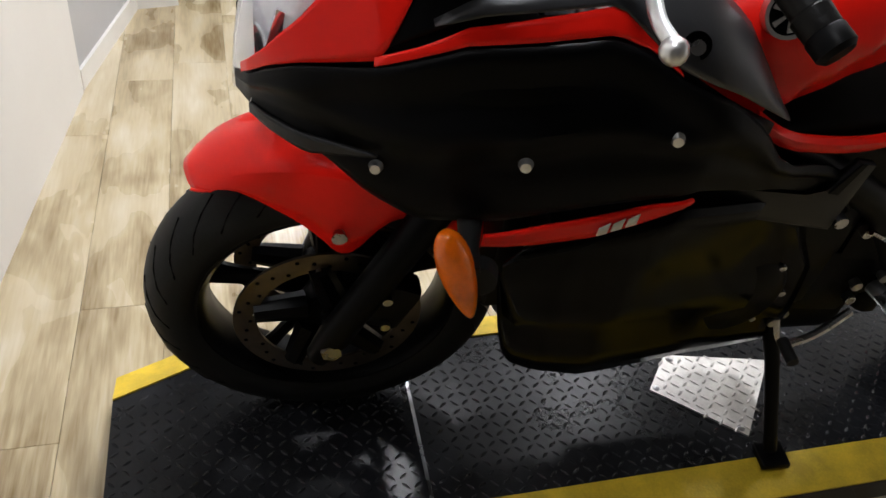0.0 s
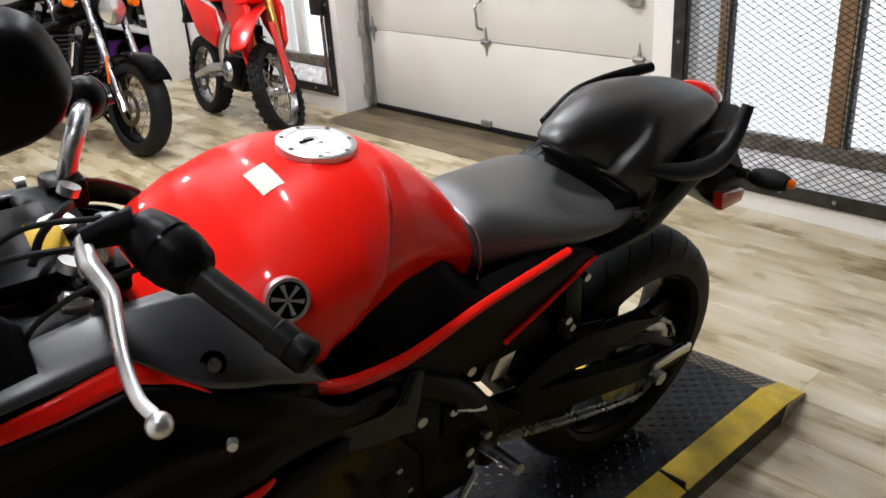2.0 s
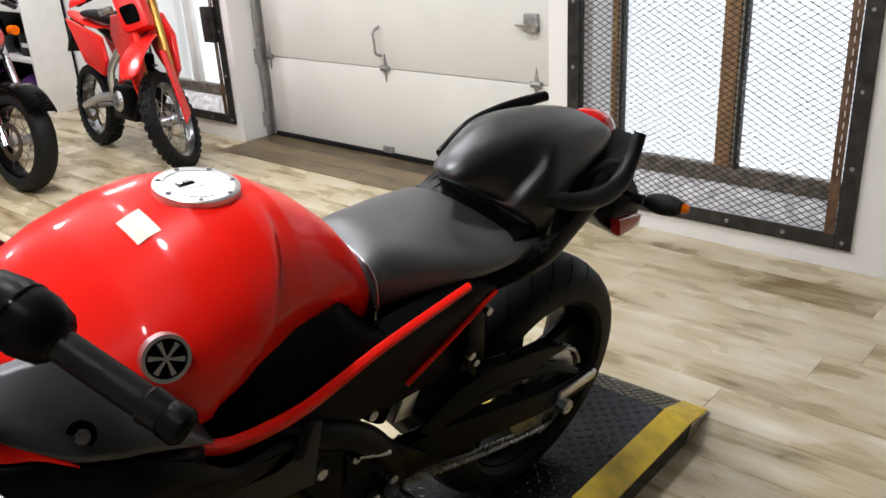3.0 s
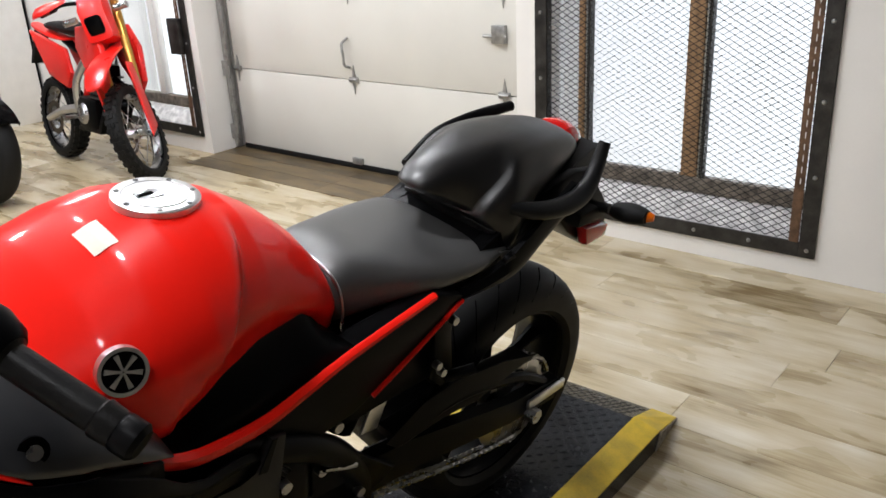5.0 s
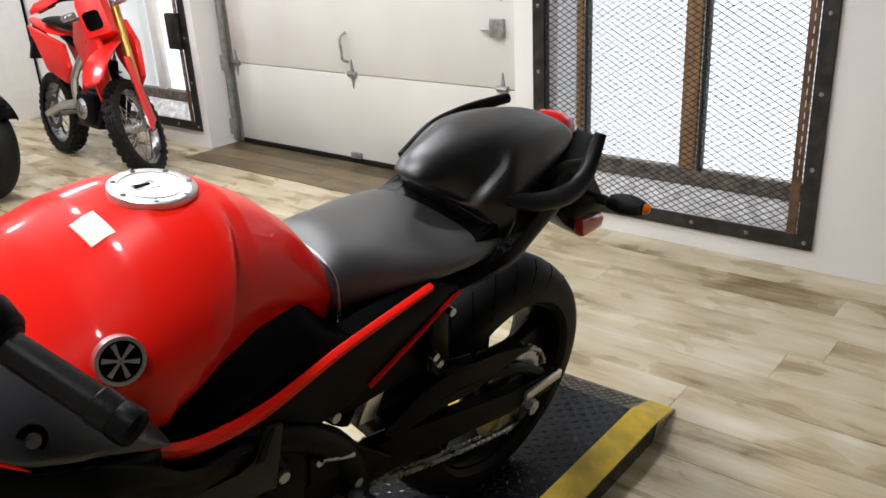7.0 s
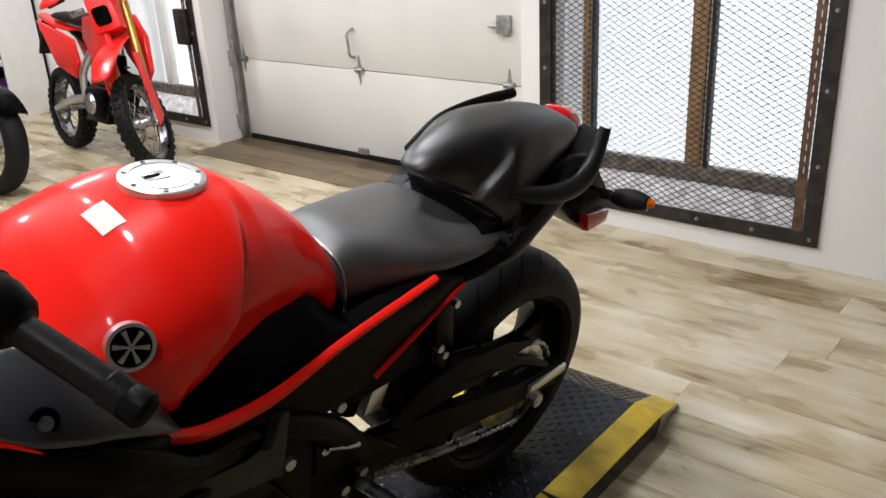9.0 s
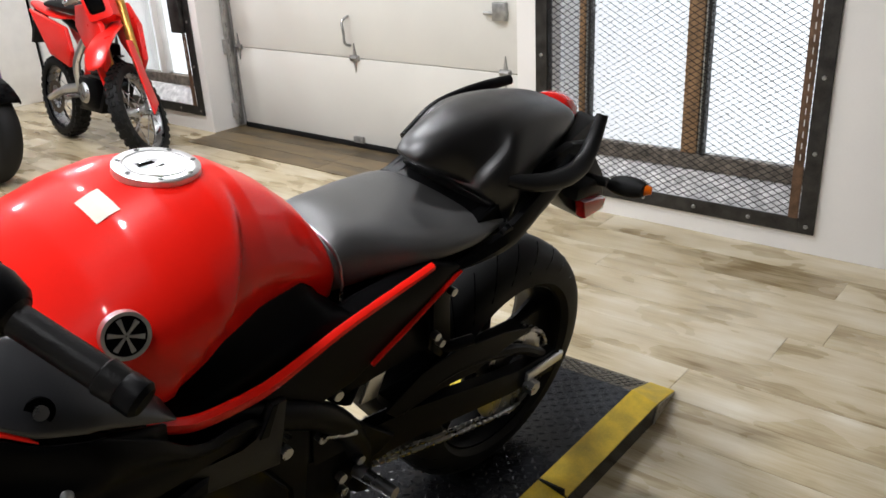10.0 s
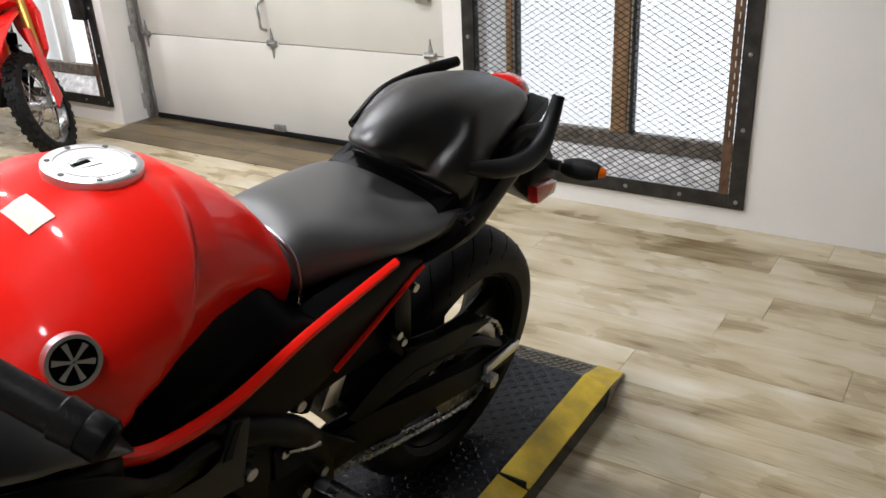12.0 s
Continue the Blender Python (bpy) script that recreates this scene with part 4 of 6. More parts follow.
# ---- tank and knee pads ----
TT = [(0.345, 0.899), (0.37, 0.914), (0.42, 0.942), (0.476, 0.971), (0.54, 0.999), (0.60, 1.012), (0.66, 1.010), (0.72, 0.991), (0.78, 0.952), (0.825, 0.911), (0.855, 0.872), (0.875, 0.835)]
TW = [(0.345, 0.125), (0.37, 0.150), (0.42, 0.180), (0.476, 0.197), (0.54, 0.203), (0.60, 0.198), (0.66, 0.180), (0.72, 0.158), (0.78, 0.140), (0.825, 0.128), (0.855, 0.118), (0.875, 0.098)]
TB = [(0.345, 0.830), (0.42, 0.815), (0.50, 0.778), (0.53, 0.768), (0.57, 0.785), (0.63, 0.812), (0.70, 0.826), (0.79, 0.820), (0.815, 0.800), (0.84, 0.765), (0.875, 0.745)]
TM = [(0.345, 0.862), (0.476, 0.885), (0.6, 0.885), (0.72, 0.870), (0.875, 0.79)]


def tank_ring(x, n=12):
    t, w, b, m = (lerp_at(q, x) for q in (TT, TW, TB, TM))
    pts = []
    for k in range(n + 1):
        a = radians(90) * k / n
        pts.append((w * math.sin(a) ** 0.95, m + (t - m) * math.cos(a) ** 1.12))
    for k in range(1, 5):
        q = k / 4
        z = m + (b - m) * q
        pts.append((w * (1 - 0.10 * q ** 1.5), z))
    return pts


CREASE = [(0.74, 0.475), (0.81, 0.547), (0.874, 0.612), (0.933, 0.654), (0.974, 0.682), (1.03, 0.71)]     # z, x
tb = bmesh.new()
rings = []
NX = 96
for i in range(NX + 1):
    x = 0.345 + 0.53 * i / NX
    half = tank_ring(x)
    # a crease runs down the tank's flank: the rear facet sits in
    ring = []
    for s in (1, -1):
        for u, z in (half[::-1] if s > 0 else half[1:]):
            cut = max(0.0, x - lerp_at(CREASE, z))
            ring.append(tb.verts.new((x, s * u * (1 - 0.150 * min(1, cut / 0.009) * min(1, max(0, (u - 0.04) / 0.05))), z)))
    rings.append(ring)
skin(tb, rings, False)
tb.faces.new(rings[0])
tb.faces.new(rings[-1])
soften(part("fuel_tank", tb, RED, bike, "glossy red sculpted fuel tank"), 1)

for s in (-1, 1):
    kp = bmesh.new()
    rings = []
    for i in range(19):
        x = 0.495 + 0.355 * i / 18
        w = lerp_at(TW, x) * 0.895
        top = lerp_at(TB, x) - 0.002
        bot = lerp_at([(0.495, 0.775), (0.53, 0.765), (0.6, 0.752), (0.7, 0.748), (0.8, 0.760), (0.85, 0.765)], x)
        foot = lerp_at([(0.495, 0.20), (0.6, 0.188), (0.7, 0.178), (0.85, 0.166)], x)
        w *= 1 - 0.150 * min(1, max(0.0, x - lerp_at(CREASE, top)) / 0.009)
        top += 0.004
        rings.append([kp.verts.new((x, s * (w - 0.001 + (foot - w) * q ** 1.4), top + (bot - top) * q)) for q in (0, 0.05, 0.35, 0.7, 1)])
    skin(kp, rings, False)
    thicken(part("knee_pad", kp, BLACK_SATIN, bike, "black knee panel under the tank"), -0.01 if s > 0 else 0.01)

# filler cap
cap_m = Matrix.Translation((0.634, 0, 1.0090)) @ Matrix.Rotation(radians(4), 4, "Y") @ Matrix.Rotation(radians(90), 4, "X")
cp = part("filler_cap", lathe([(0.0560, -0.008), (0.0560, 0.0035), (0.054, 0.0050), (0.043, 0.0052), (0.042, 0.0036), (0.040, 0.0036), (0.039, 0.0056), (0.0, 0.0066)], cap_m, 40), SILVER, bike, "silver locking filler cap")
for k in range(7):
    a = 2 * math.pi * k / 7 + 0.2
    part("cap_screw", disc(cap_m @ Vector((0.048 * math.cos(a), 0.0045, 0.048 * math.sin(a))), (0, 0, 1), 0.0036, 0.003, 10), IRON, cp)
kf = box(0.606, 0.640, -0.012, 0.012, 1.0137, 1.0170, 0.0015)
part("key_flap", kf, STEEL, cp, "key flap")
part("key_slot", box(0.610, 0.630, -0.0035, 0.0035, 1.0171, 1.0181), BLACK_GLOSS, cp)
# sticker in front of the cap
stk = bmesh.new()
rings = []
for i in range(5):
    x = 0.521 + 0.031 * i / 4
    h = tank_ring(x, 600)
    ring = []
    for j in range(5):
        u = -0.002 - 0.055 * j / 4
        z = next(hz for hu, hz in h if hu >= -u)
        ring.append(stk.verts.new((x, u, z + 0.0012)))
    rings.append(ring)
skin(stk, rings, False)
thicken(part("warning_sticker", stk, CREAM, bike, "pale printed warning sticker", smooth=False), 0.0004)

# round tank badge with a plain six-armed mark
for s in (-1,):
    bz = Vector((0.478, s * 0.190, 0.922))
    nrm = Vector((-0.16, s * 1.0, 0.36)).normalized()
    q = nrm.to_track_quat("Y", "Z").to_matrix().to_4x4()
    bm_ = Matrix.Translation(bz) @ q
    bd = part("tank_badge", lathe([(0.0, 0.002), (0.0242, 0.002), (0.0242, -0.008)], bm_, 36), BLACK_GLOSS, bike, "round black and silver tank badge")
    part("badge_ring", lathe([(0.0235, 0.001), (0.0235, 0.0038), (0.0278, 0.0038), (0.0283, -0.009)], bm_, 40), SILVER, bd, "silver ring")
    for k in range(6):
        st = bmesh.new()
        a = math.pi * k / 3 + 0.3
        d, n_ = Vector((math.cos(a), 0, math.sin(a))), Vector((-math.sin(a), 0, math.cos(a)))
        pts = [d * 0.001 + n_ * 0.0012, d * 0.010 + n_ * 0.0018, d * 0.0205 + n_ * 0.0030, d * 0.0205 - n_ * 0.0030, d * 0.010 - n_ * 0.0018, d * 0.001 - n_ * 0.0012]
        lo = [st.verts.new(bm_ @ (p + Vector((0, 0.002, 0)))) for p in pts]
        hi = [st.verts.new(bm_ @ (p + Vector((0, 0.0038, 0)))) for p in pts]
        skin(st, [lo, hi], True, True)
        part("badge_arm", st, SILVER, bd, "silver arm of the mark")

# red frame strip along the flank and the thin red line behind it
for s in (-1, 1):
    pts = [(0.485, s * 0.207, 0.795), (0.535, s * 0.203, 0.763), (0.585, s * 0.198, 0.748), (0.665, s * 0.19, 0.740), (0.74, s * 0.183, 0.751), (0.825, s * 0.178, 0.769), (1.01, s * 0.168, 0.794)][:7 if s < 0 else 6]
    b = bmesh.new()
    sp = smooth_path(pts, 4)
    rings = []
    for i, p in enumerate(sp):
        w = 0.0112 - 0.0056 * max(0.0, i / len(sp) - 0.45) / 0.55
        rings.append([b.verts.new(p + Vector((0, s * du, dz))) for du, dz in ((0.002, -w), (0.006, -w * 0.5), (0.006, w * 0.5), (0.0, w), (-0.005, w), (-0.005, -w))])
    skin(b, rings, True, True)
    part("red_side_rail", b, RED, bike, "red trim rail along the flank")
    part("red_line", tube([(0.895, s * 0.160, 0.645), (0.98, s * 0.160, 0.688), (1.095, s * 0.158, 0.748)], 0.005, 8, None, 4), RED, bike, "thin red trim line")
    sc_ = prism([(0.64, 0.60), (0.86, 0.625), (1.0, 0.695), (1.11, 0.752), (1.04, 0.782), (0.88, 0.768), (0.74, 0.742), (0.64, 0.733)], s * 0.12, s * 0.158, 0.006)
    part("side_cover", sc_, BLACK_SATIN, bike, "black side cover")

# ---- seats ----


def seat(name, xs, top, wid, bot, label, crown=0.02, nose=None):
    b = bmesh.new()
    rings = []
    for x in xs:
        t, w, z0 = lerp_at(top, x), lerp_at(wid, x), lerp_at(bot, x)
        ring = []
        for q, f in ((-1.0, 0.0), (-1.03, 0.35), (-1.0, 0.62), (-0.86, 0.86), (-0.62, 0.96), (-0.3, 0.99), (0, 1.0), (0.3, 0.99), (0.62, 0.96), (0.86, 0.86), (1.0, 0.62), (1.03, 0.35), (1.0, 0.0)):
            dx = nose(x, q) if nose else 0
            ring.append(b.verts.new((x + dx, q * w, z0 + (t - z0) * f)))
        rings.append(ring)
    skin(b, rings, True, True)
    return soften(part(name, b, SHEEN_VINYL, bike, label), 2)


seat("rider_seat", [0.858, 0.865, 0.90, 0.95, 1.0, 1.05, 1.1, 1.15, 1.2, 1.24, 1.25], [(0.858, 0.82), (0.865, 0.845), (0.90, 0.856), (0.95, 0.850), (1.02, 0.834), (1.1, 0.822), (1.17, 0.812), (1.25, 0.80)],
     [(0.858, 0.08), (0.87, 0.092), (0.95, 0.112), (1.05, 0.142), (1.15, 0.150), (1.25, 0.125)], [(0.858, 0.742), (0.95, 0.752), (1.1, 0.765), (1.25, 0.775)], "black smooth vinyl rider seat")


def pillion(name):
    """Raised seat pad: flat top, hard shoulders and a steep lobed front."""
    b = bmesh.new()
    rings = []
    xs = [1.098, 1.102, 1.115, 1.135, 1.16, 1.19, 1.23, 1.28, 1.34, 1.40, 1.46, 1.50, 1.522, 1.528]
    top = [(1.098, 0.898), (1.102, 0.908), (1.115, 0.920), (1.135, 0.930), (1.16, 0.938), (1.19, 0.945), (1.23, 0.953), (1.28, 0.958), (1.34, 0.959), (1.42, 0.952), (1.50, 0.934), (1.528, 0.913)]
    wid = [(1.098, 0.112), (1.13, 0.124), (1.18, 0.132), (1.23, 0.133), (1.28, 0.125), (1.34, 0.112), (1.42, 0.094), (1.50, 0.073), (1.528, 0.058)]
    bot = [(1.098, 0.890), (1.104, 0.876), (1.118, 0.858), (1.14, 0.836), (1.20, 0.785), (1.24, 0.762), (1.28, 0.774), (1.32, 0.802), (1.42, 0.856), (1.528, 0.885)]
    for x in xs:
        t, w, z0 = lerp_at(top, x), lerp_at(wid, x), lerp_at(bot, x)
        lead = max(0.0, (1.28 - x) / 0.18)
        ring = []
        for q, f in ((-0.93, 0.0), (-1.0, 0.2), (-1.02, 0.46), (-0.98, 0.62), (-0.89, 0.78), (-0.78, 0.875), (-0.68, 0.915), (-0.54, 0.95), (-0.40, 0.985), (-0.2, 1.0), (0, 1.0), (0.2, 1.0), (0.40, 0.985), (0.54, 0.95), (0.68, 0.915), (0.78, 0.875), (0.89, 0.78), (0.98, 0.62), (1.02, 0.46), (1.0, 0.2), (0.93, 0.0)):
            e = abs(q)
            valley, knuckle = math.exp(-((e - 0.64) / 0.15) ** 2), math.exp(-(e / 0.46) ** 4)
            far = lead ** 0.7
            dx = lead * (0.100 * e ** 2.2 + 0.014 - 0.020 * knuckle) + far * 0.044 * valley
            dz = -lead * (0.070 * e ** 2.4) - far * 0.024 * valley * min(1.0, f * 1.6)
            ring.append(b.verts.new((x + dx, q * w, z0 + (t - z0) * f + dz)))
        rings.append(ring)
    skin(b, rings, True, True)
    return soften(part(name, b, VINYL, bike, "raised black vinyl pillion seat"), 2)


pillion("pillion_seat")
part("seat_piping", tube([(0.872, -0.105, 0.752), (0.874, -0.101, 0.79), (0.872, -0.09, 0.825), (0.868, -0.06, 0.848), (0.866, 0, 0.856)], 0.0028, 8, None, 4), STEEL, bike, "grey edge trim between tank and seat")

# tail
tl = bmesh.new()
rings = []
for x, w, z0, z1 in ((1.02, 0.125, 0.72, 0.765), (1.15, 0.135, 0.735, 0.80), (1.28, 0.125, 0.775, 0.835), (1.42, 0.105, 0.815, 0.862), (1.55, 0.085, 0.845, 0.885), (1.60, 0.07, 0.855, 0.885)):
    rings.append([tl.verts.new((x, q * w, z)) for q, z in ((-0.8, z0), (-1, z0 + 0.4 * (z1 - z0)), (-0.95, z1), (0.95, z1), (1, z0 + 0.4 * (z1 - z0)), (0.8, z0))])
skin(tl, rings, True, True)
part("tail_cowl", tl, BLACK_SATIN, bike, "satin black tail cowl")
for s in (-1, 1):
    b = bmesh.new()
    sp = smooth_path([(1.06, s * 0.150, 0.748), (1.18, s * 0.158, 0.758), (1.25, s * 0.158, 0.775), (1.33, s * 0.15, 0.81), (1.42, s * 0.14, 0.845)], 4)
    rings = []
    for i, p in enumerate(sp):
        w = 0.006 + 0.022 * min(1, i / 8)
        rings.append([b.verts.new(p + Vector((0, s * du, dz))) for du, dz in ((0, -w), (0.008, 0), (0, w), (-0.012, w), (-0.012, -w))])
    skin(b, rings, True, True)
    part("tail_side_panel", b, BLACK_SATIN, bike, "black tail side panel")
    rail = [(1.245, -0.118, 0.862), (1.295, -0.146, 0.853), (1.365, -0.158, 0.848), (1.425, -0.157, 0.860), (1.462, -0.150, 0.896), (1.484, -0.145, 0.944)] if s < 0 else [(1.21, 0.112, 0.868), (1.30, 0.126, 0.902), (1.38, 0.128, 0.914), (1.46, 0.127, 0.918), (1.535, 0.124, 0.919)]
    part("grab_rail", tube(rail, [0.013, 0.018, 0.0195, 0.019, 0.016, 0.0125] if s < 0 else [0.010, 0.012, 0.0125, 0.0125, 0.011], 12, None, 6, 0.85), BLACK_SATIN if s > 0 else TRIM_GREY, bike, "thick black grab rail")
    part("tail_fin_panel", prism([(1.05, 0.722), (1.117, 0.728), (1.241, 0.737), (1.304, 0.752), (1.345, 0.786), (1.385, 0.822), (1.350, 0.836), (1.286, 0.820), (1.245, 0.775), (1.12, 0.744)], s * 0.119, s * 0.131, 0.004), CHARCOAL, bike, "charcoal tail panel under the pillion seat")
    part("seat_bracket", prism([(1.212, 0.790), (1.240, 0.752), (1.266, 0.776)], s * 0.1315, s * 0.136, 0.001), SILVER, bike, "bare alloy bracket tip")
for s in (-1, 1):
    part("tail_flank", prism([(1.06, 0.742), (1.22, 0.742), (1.30, 0.772), (1.45, 0.835), (1.52, 0.868), (1.45, 0.880), (1.30, 0.856), (1.22, 0.815), (1.12, 0.79), (1.07, 0.765)], s * 0.095, s * 0.118, 0.008), BLACK_SATIN, bike, "black tail flank under the seat")
part("frame_end_cap", disc((1.215, -0.155, 0.782), (0, 1, 0.3), 0.014, 0.01, 16), BLACK_SATIN, bike)
tail = bmesh.new()
rings = []
for x, w, z0, z1 in ((1.500, 0.054, 0.880, 0.922), (1.535, 0.052, 0.870, 0.930), (1.568, 0.044, 0.868, 0.920), (1.590, 0.032, 0.870, 0.902)):
    rings.append([tail.verts.new((x, q * w, z)) for q, z in ((-0.9, z0), (-1, (z0 + z1) / 2), (-0.7, z1), (0, z1 + 0.006), (0.7, z1), (1, (z0 + z1) / 2), (0.9, z0), (0, z0 - 0.004))])
skin(tail, rings, True, True)
soften(part("tail_light", tail, TAIL_RED, bike, "red tail light"), 1)
# plate holder, reflector, rear signals
hold = part("plate_bracket", prism([(1.46, 0.845), (1.585, 0.85), (1.655, 0.775), (1.715, 0.715), (1.740, 0.645), (1.668, 0.607), (1.58, 0.672), (1.525, 0.727), (1.49, 0.79)], -0.05, 0.05, 0.008), BLACK_SATIN, bike, "black plate bracket under the tail")
part("side_reflector", prism([(1.625, 0.636), (1.698, 0.640), (1.700, 0.668), (1.606, 0.684)], -0.078, -0.05, 0.004), TAIL_RED, hold, "red reflector")
part("rear_bracket_arm", box(1.56, 1.66, -0.085, 0.085, 0.70, 0.735, 0.008), RUBBER, hold)
for s in (-1, 1):
    b = bmesh.new()
    rings = []
    for k in range(9):
        t = -1 + 2 * k / 8
        rw = math.sqrt(max(0.0, 1 - t * t))
        rings.append([b.verts.new((1.648 + 0.024 * rw * math.cos(a), s * (0.150 + 0.054 * t), 0.742 + 0.010 * t + 0.024 * rw * math.sin(a))) for a in (2 * math.pi * q / 16 for q in range(16))])
    skin(b, rings[1:-1], True, True)
    rs = part("rear_turn_signal", b, RUBBER, bike, "black rear turn signal")
    part("signal_lens", disc((1.655, s * 0.196, 0.750), (0.3, s, 0.1), 0.013, 0.014, 14, None, 0.008), AMBER, rs, "amber tip")
    part("signal_stem", tube([(1.635, s * 0.04, 0.725), (1.645, s * 0.102, 0.733)], 0.012, 10), RUBBER, rs)

# ---- handlebar ----
part("top_clamp", box(0.262, 0.325, -0.130, 0.130, 0.958, 0.980, 0.010), BLACK_SATIN, bike, "black top fork clamp")
for s in (-1, 1):
    bend = [(0.298, -0.118, 0.975), (0.298, -0.120, 1.035), (0.302, -0.145, 1.062), (0.318, -0.19, 1.066), (0.346, -0.252, 1.046)] if s < 0 else [(0.328, 0.118, 0.975), (0.342, 0.120, 1.010), (0.356, 0.128, 1.038), (0.378, 0.165, 1.050), (0.410, 0.252, 1.030)]
    bar = part("handlebar", tube(bend, 0.0125, 12, None, 6), STEEL, bike, "brushed steel handlebar half")
    part("bar_clamp", box(0.276, 0.322, s * 0.118 - 0.022, s * 0.118 + 0.022, 0.981, 1.004, 0.006) if s < 0 else box(0.302, 0.352, 0.094, 0.142, 0.950, 0.990, 0.006), BLACK_SATIN, bar)
    part("clamp_bolt", disc((0.278, s * 0.118, 0.993), (1, 0, 0), 0.007, 0.012, 10), SILVER, bar)
    part("fork_cap", disc((0.272 if s < 0 else 0.325, s * 0.084, 0.986), (0.438, 0, 0.9), 0.014, 0.012, 16), SILVER, bike, "silver fork cap")
    a, b = (Vector((0.346, -0.252, 1.046)), Vector((0.393, -0.354, 1.003))) if s < 0 else (Vector((0.410, 0.252, 1.030)), Vector((0.455, 0.354, 0.990)))
    d = (b - a)
    gr = part("grip", tube([a, a + d * 0.02, a + d * 0.05, a + d * 0.08, a + d * 0.82, a + d * 0.84, a + d * 0.86, a + d], [0.020, 0.0205, 0.0205, 0.0158, 0.0162, 0.0185, 0.0185, 0.0175], 18), GRIP, bike, "ribbed black rubber grip")
    part("bar_end", tube([b, b + d * 0.02, b + d * 0.16, b + d * 0.2], [0.017, 0.0185, 0.0185, 0.014], 16), BLACK_SATIN, gr, "black bar end weight")
    c = Vector((0.336, -0.228, 1.056)) if s < 0 else Vector((0.400, 0.228, 1.040))
    ax_ = (b - a).normalized()
    swp = part("switch_housing", tube([c - ax_ * 0.052, c - ax_ * 0.046, c - ax_ * 0.02, c + ax_ * 0.006, c + ax_ * 0.028, c + ax_ * 0.034], [0.018, 0.026, 0.032, 0.033, 0.027, 0.021], 20), BLACK_SATIN, bike, "rounded black switch housing")
    part("switch_button", disc(c + Vector((0.030, -0.012 * s, -0.004)), (1, 0, 0.1), 0.007, 0.012, 12), CHARCOAL, swp)
    part("housing_seam", tube([c - ax_ * 0.012, c - ax_ * 0.009], 0.0335, 20), BLACK_GLOSS, swp)
    # lever on its perch
    part("lever_perch", tube([(0.315, s * 0.195, 1.085), (0.29, s * 0.188, 1.080), (0.268, s * 0.183, 1.073)], [0.0175, 0.014, 0.012], 12), BLACK_SATIN, bike, "black lever perch")
    lv = bmesh.new()
    tube([(0.268, s * 0.178, 1.072), (0.262, s * 0.205, 1.062), (0.268, s * 0.235, 1.045), (0.262, s * 0.262, 1.035), (0.250, s * 0.31, 1.022), (0.246, s * 0.35, 1.010), (0.251, s * 0.372, 1.004)], [0.011, 0.0115, 0.0105, 0.009, 0.0078, 0.0072, 0.007], 10, lv, 5, 0.7)
    lvp = part("clutch_lever" if s < 0 else "brake_lever", lv, SILVER, bike, "bare alloy hand lever with a ball end")
    bl = bmesh.new()
    bmesh.ops.create_icosphere(bl, subdivisions=2, radius=0.0125, matrix=Matrix.Translation((0.251, s * 0.381, 1.001)))
    part("lever_ball", bl, SILVER, lvp)
part("brake_reservoir", disc((0.25, 0.215, 1.115), (0, 0, 1), 0.026, 0.045, 20), BLACK_SATIN, bike, "black brake fluid reservoir")
yl = box(0.246, 0.284, -0.052, -0.010, 0.996, 0.999, 0.001)
bmesh.ops.rotate(yl, cent=(0.265, -0.03, 0.998), matrix=Matrix.Rotation(radians(28), 3, "X"), verts=yl.verts)
part("yellow_label", yl, YELLOWCARD, bike, "yellow paper label by the ignition")
part("ignition_plate", box(0.19, 0.295, -0.085, 0.085, 0.955, 0.985, 0.012), BLACK_SATIN, bike)
for k, pts in enumerate((
        [(0.29, -0.17, 1.085), (0.22, -0.13, 1.07), (0.17, -0.09, 1.0), (0.20, -0.07, 0.9)],
        [(0.31, -0.22, 1.05), (0.24, -0.18, 1.01), (0.20, -0.15, 0.95), (0.24, -0.12, 0.86)],
        [(0.27, 0.17, 1.09), (0.20, 0.14, 1.10), (0.15, 0.10, 1.03), (0.2, 0.08, 0.9)],
        [(0.30, -0.20, 1.07), (0.19, -0.16, 1.06), (0.16, -0.12, 0.99), (0.19, -0.10, 0.88)],
        [(0.28, 0.2, 1.08), (0.21, 0.19, 1.15), (0.15, 0.14, 1.1), (0.17, 0.1, 0.95)])):
    part("control_cable", tube(pts, 0.0032, 8, None, 6), RUBBER, bike, "black control cable")
part("adjuster_knob", tube([(0.246, -0.118, 0.966), (0.250, -0.119, 0.966), (0.272, -0.124, 0.960), (0.278, -0.125, 0.959)], [0.007, 0.0125, 0.0125, 0.008], 16), SILVER, bike, "silver adjuster knob")
part("meter_hood", tube([(0.235, -0.085, 1.000), (0.255, -0.060, 1.018), (0.285, -0.030, 1.022), (0.305, 0.002, 1.012)], 0.005, 8, None, 6), BLACK_SATIN, bike, "black wire guard over the ignition")
part("ignition_ring", lathe([(0.012, -0.004), (0.020, -0.004), (0.023, 0.002), (0.020, 0.006), (0.012, 0.006)], Matrix.Translation((0.285, 0.0, 0.990)) @ Matrix.Rotation(radians(90), 4, "X"), 24), STEEL, bike, "steel ignition ring")
part("head_fairing_floor", box(0.10, 0.36, -0.15, 0.15, 0.83, 0.87, 0.02), BLACK_SATIN, bike)
for k in range(4):
    part("wire_clip", disc((0.14 + 0.03 * k, -0.12 - 0.012 * k, 0.955 - 0.012 * k), (0.2, -1, 0.4), 0.009, 0.012, 10), STEEL, bike)

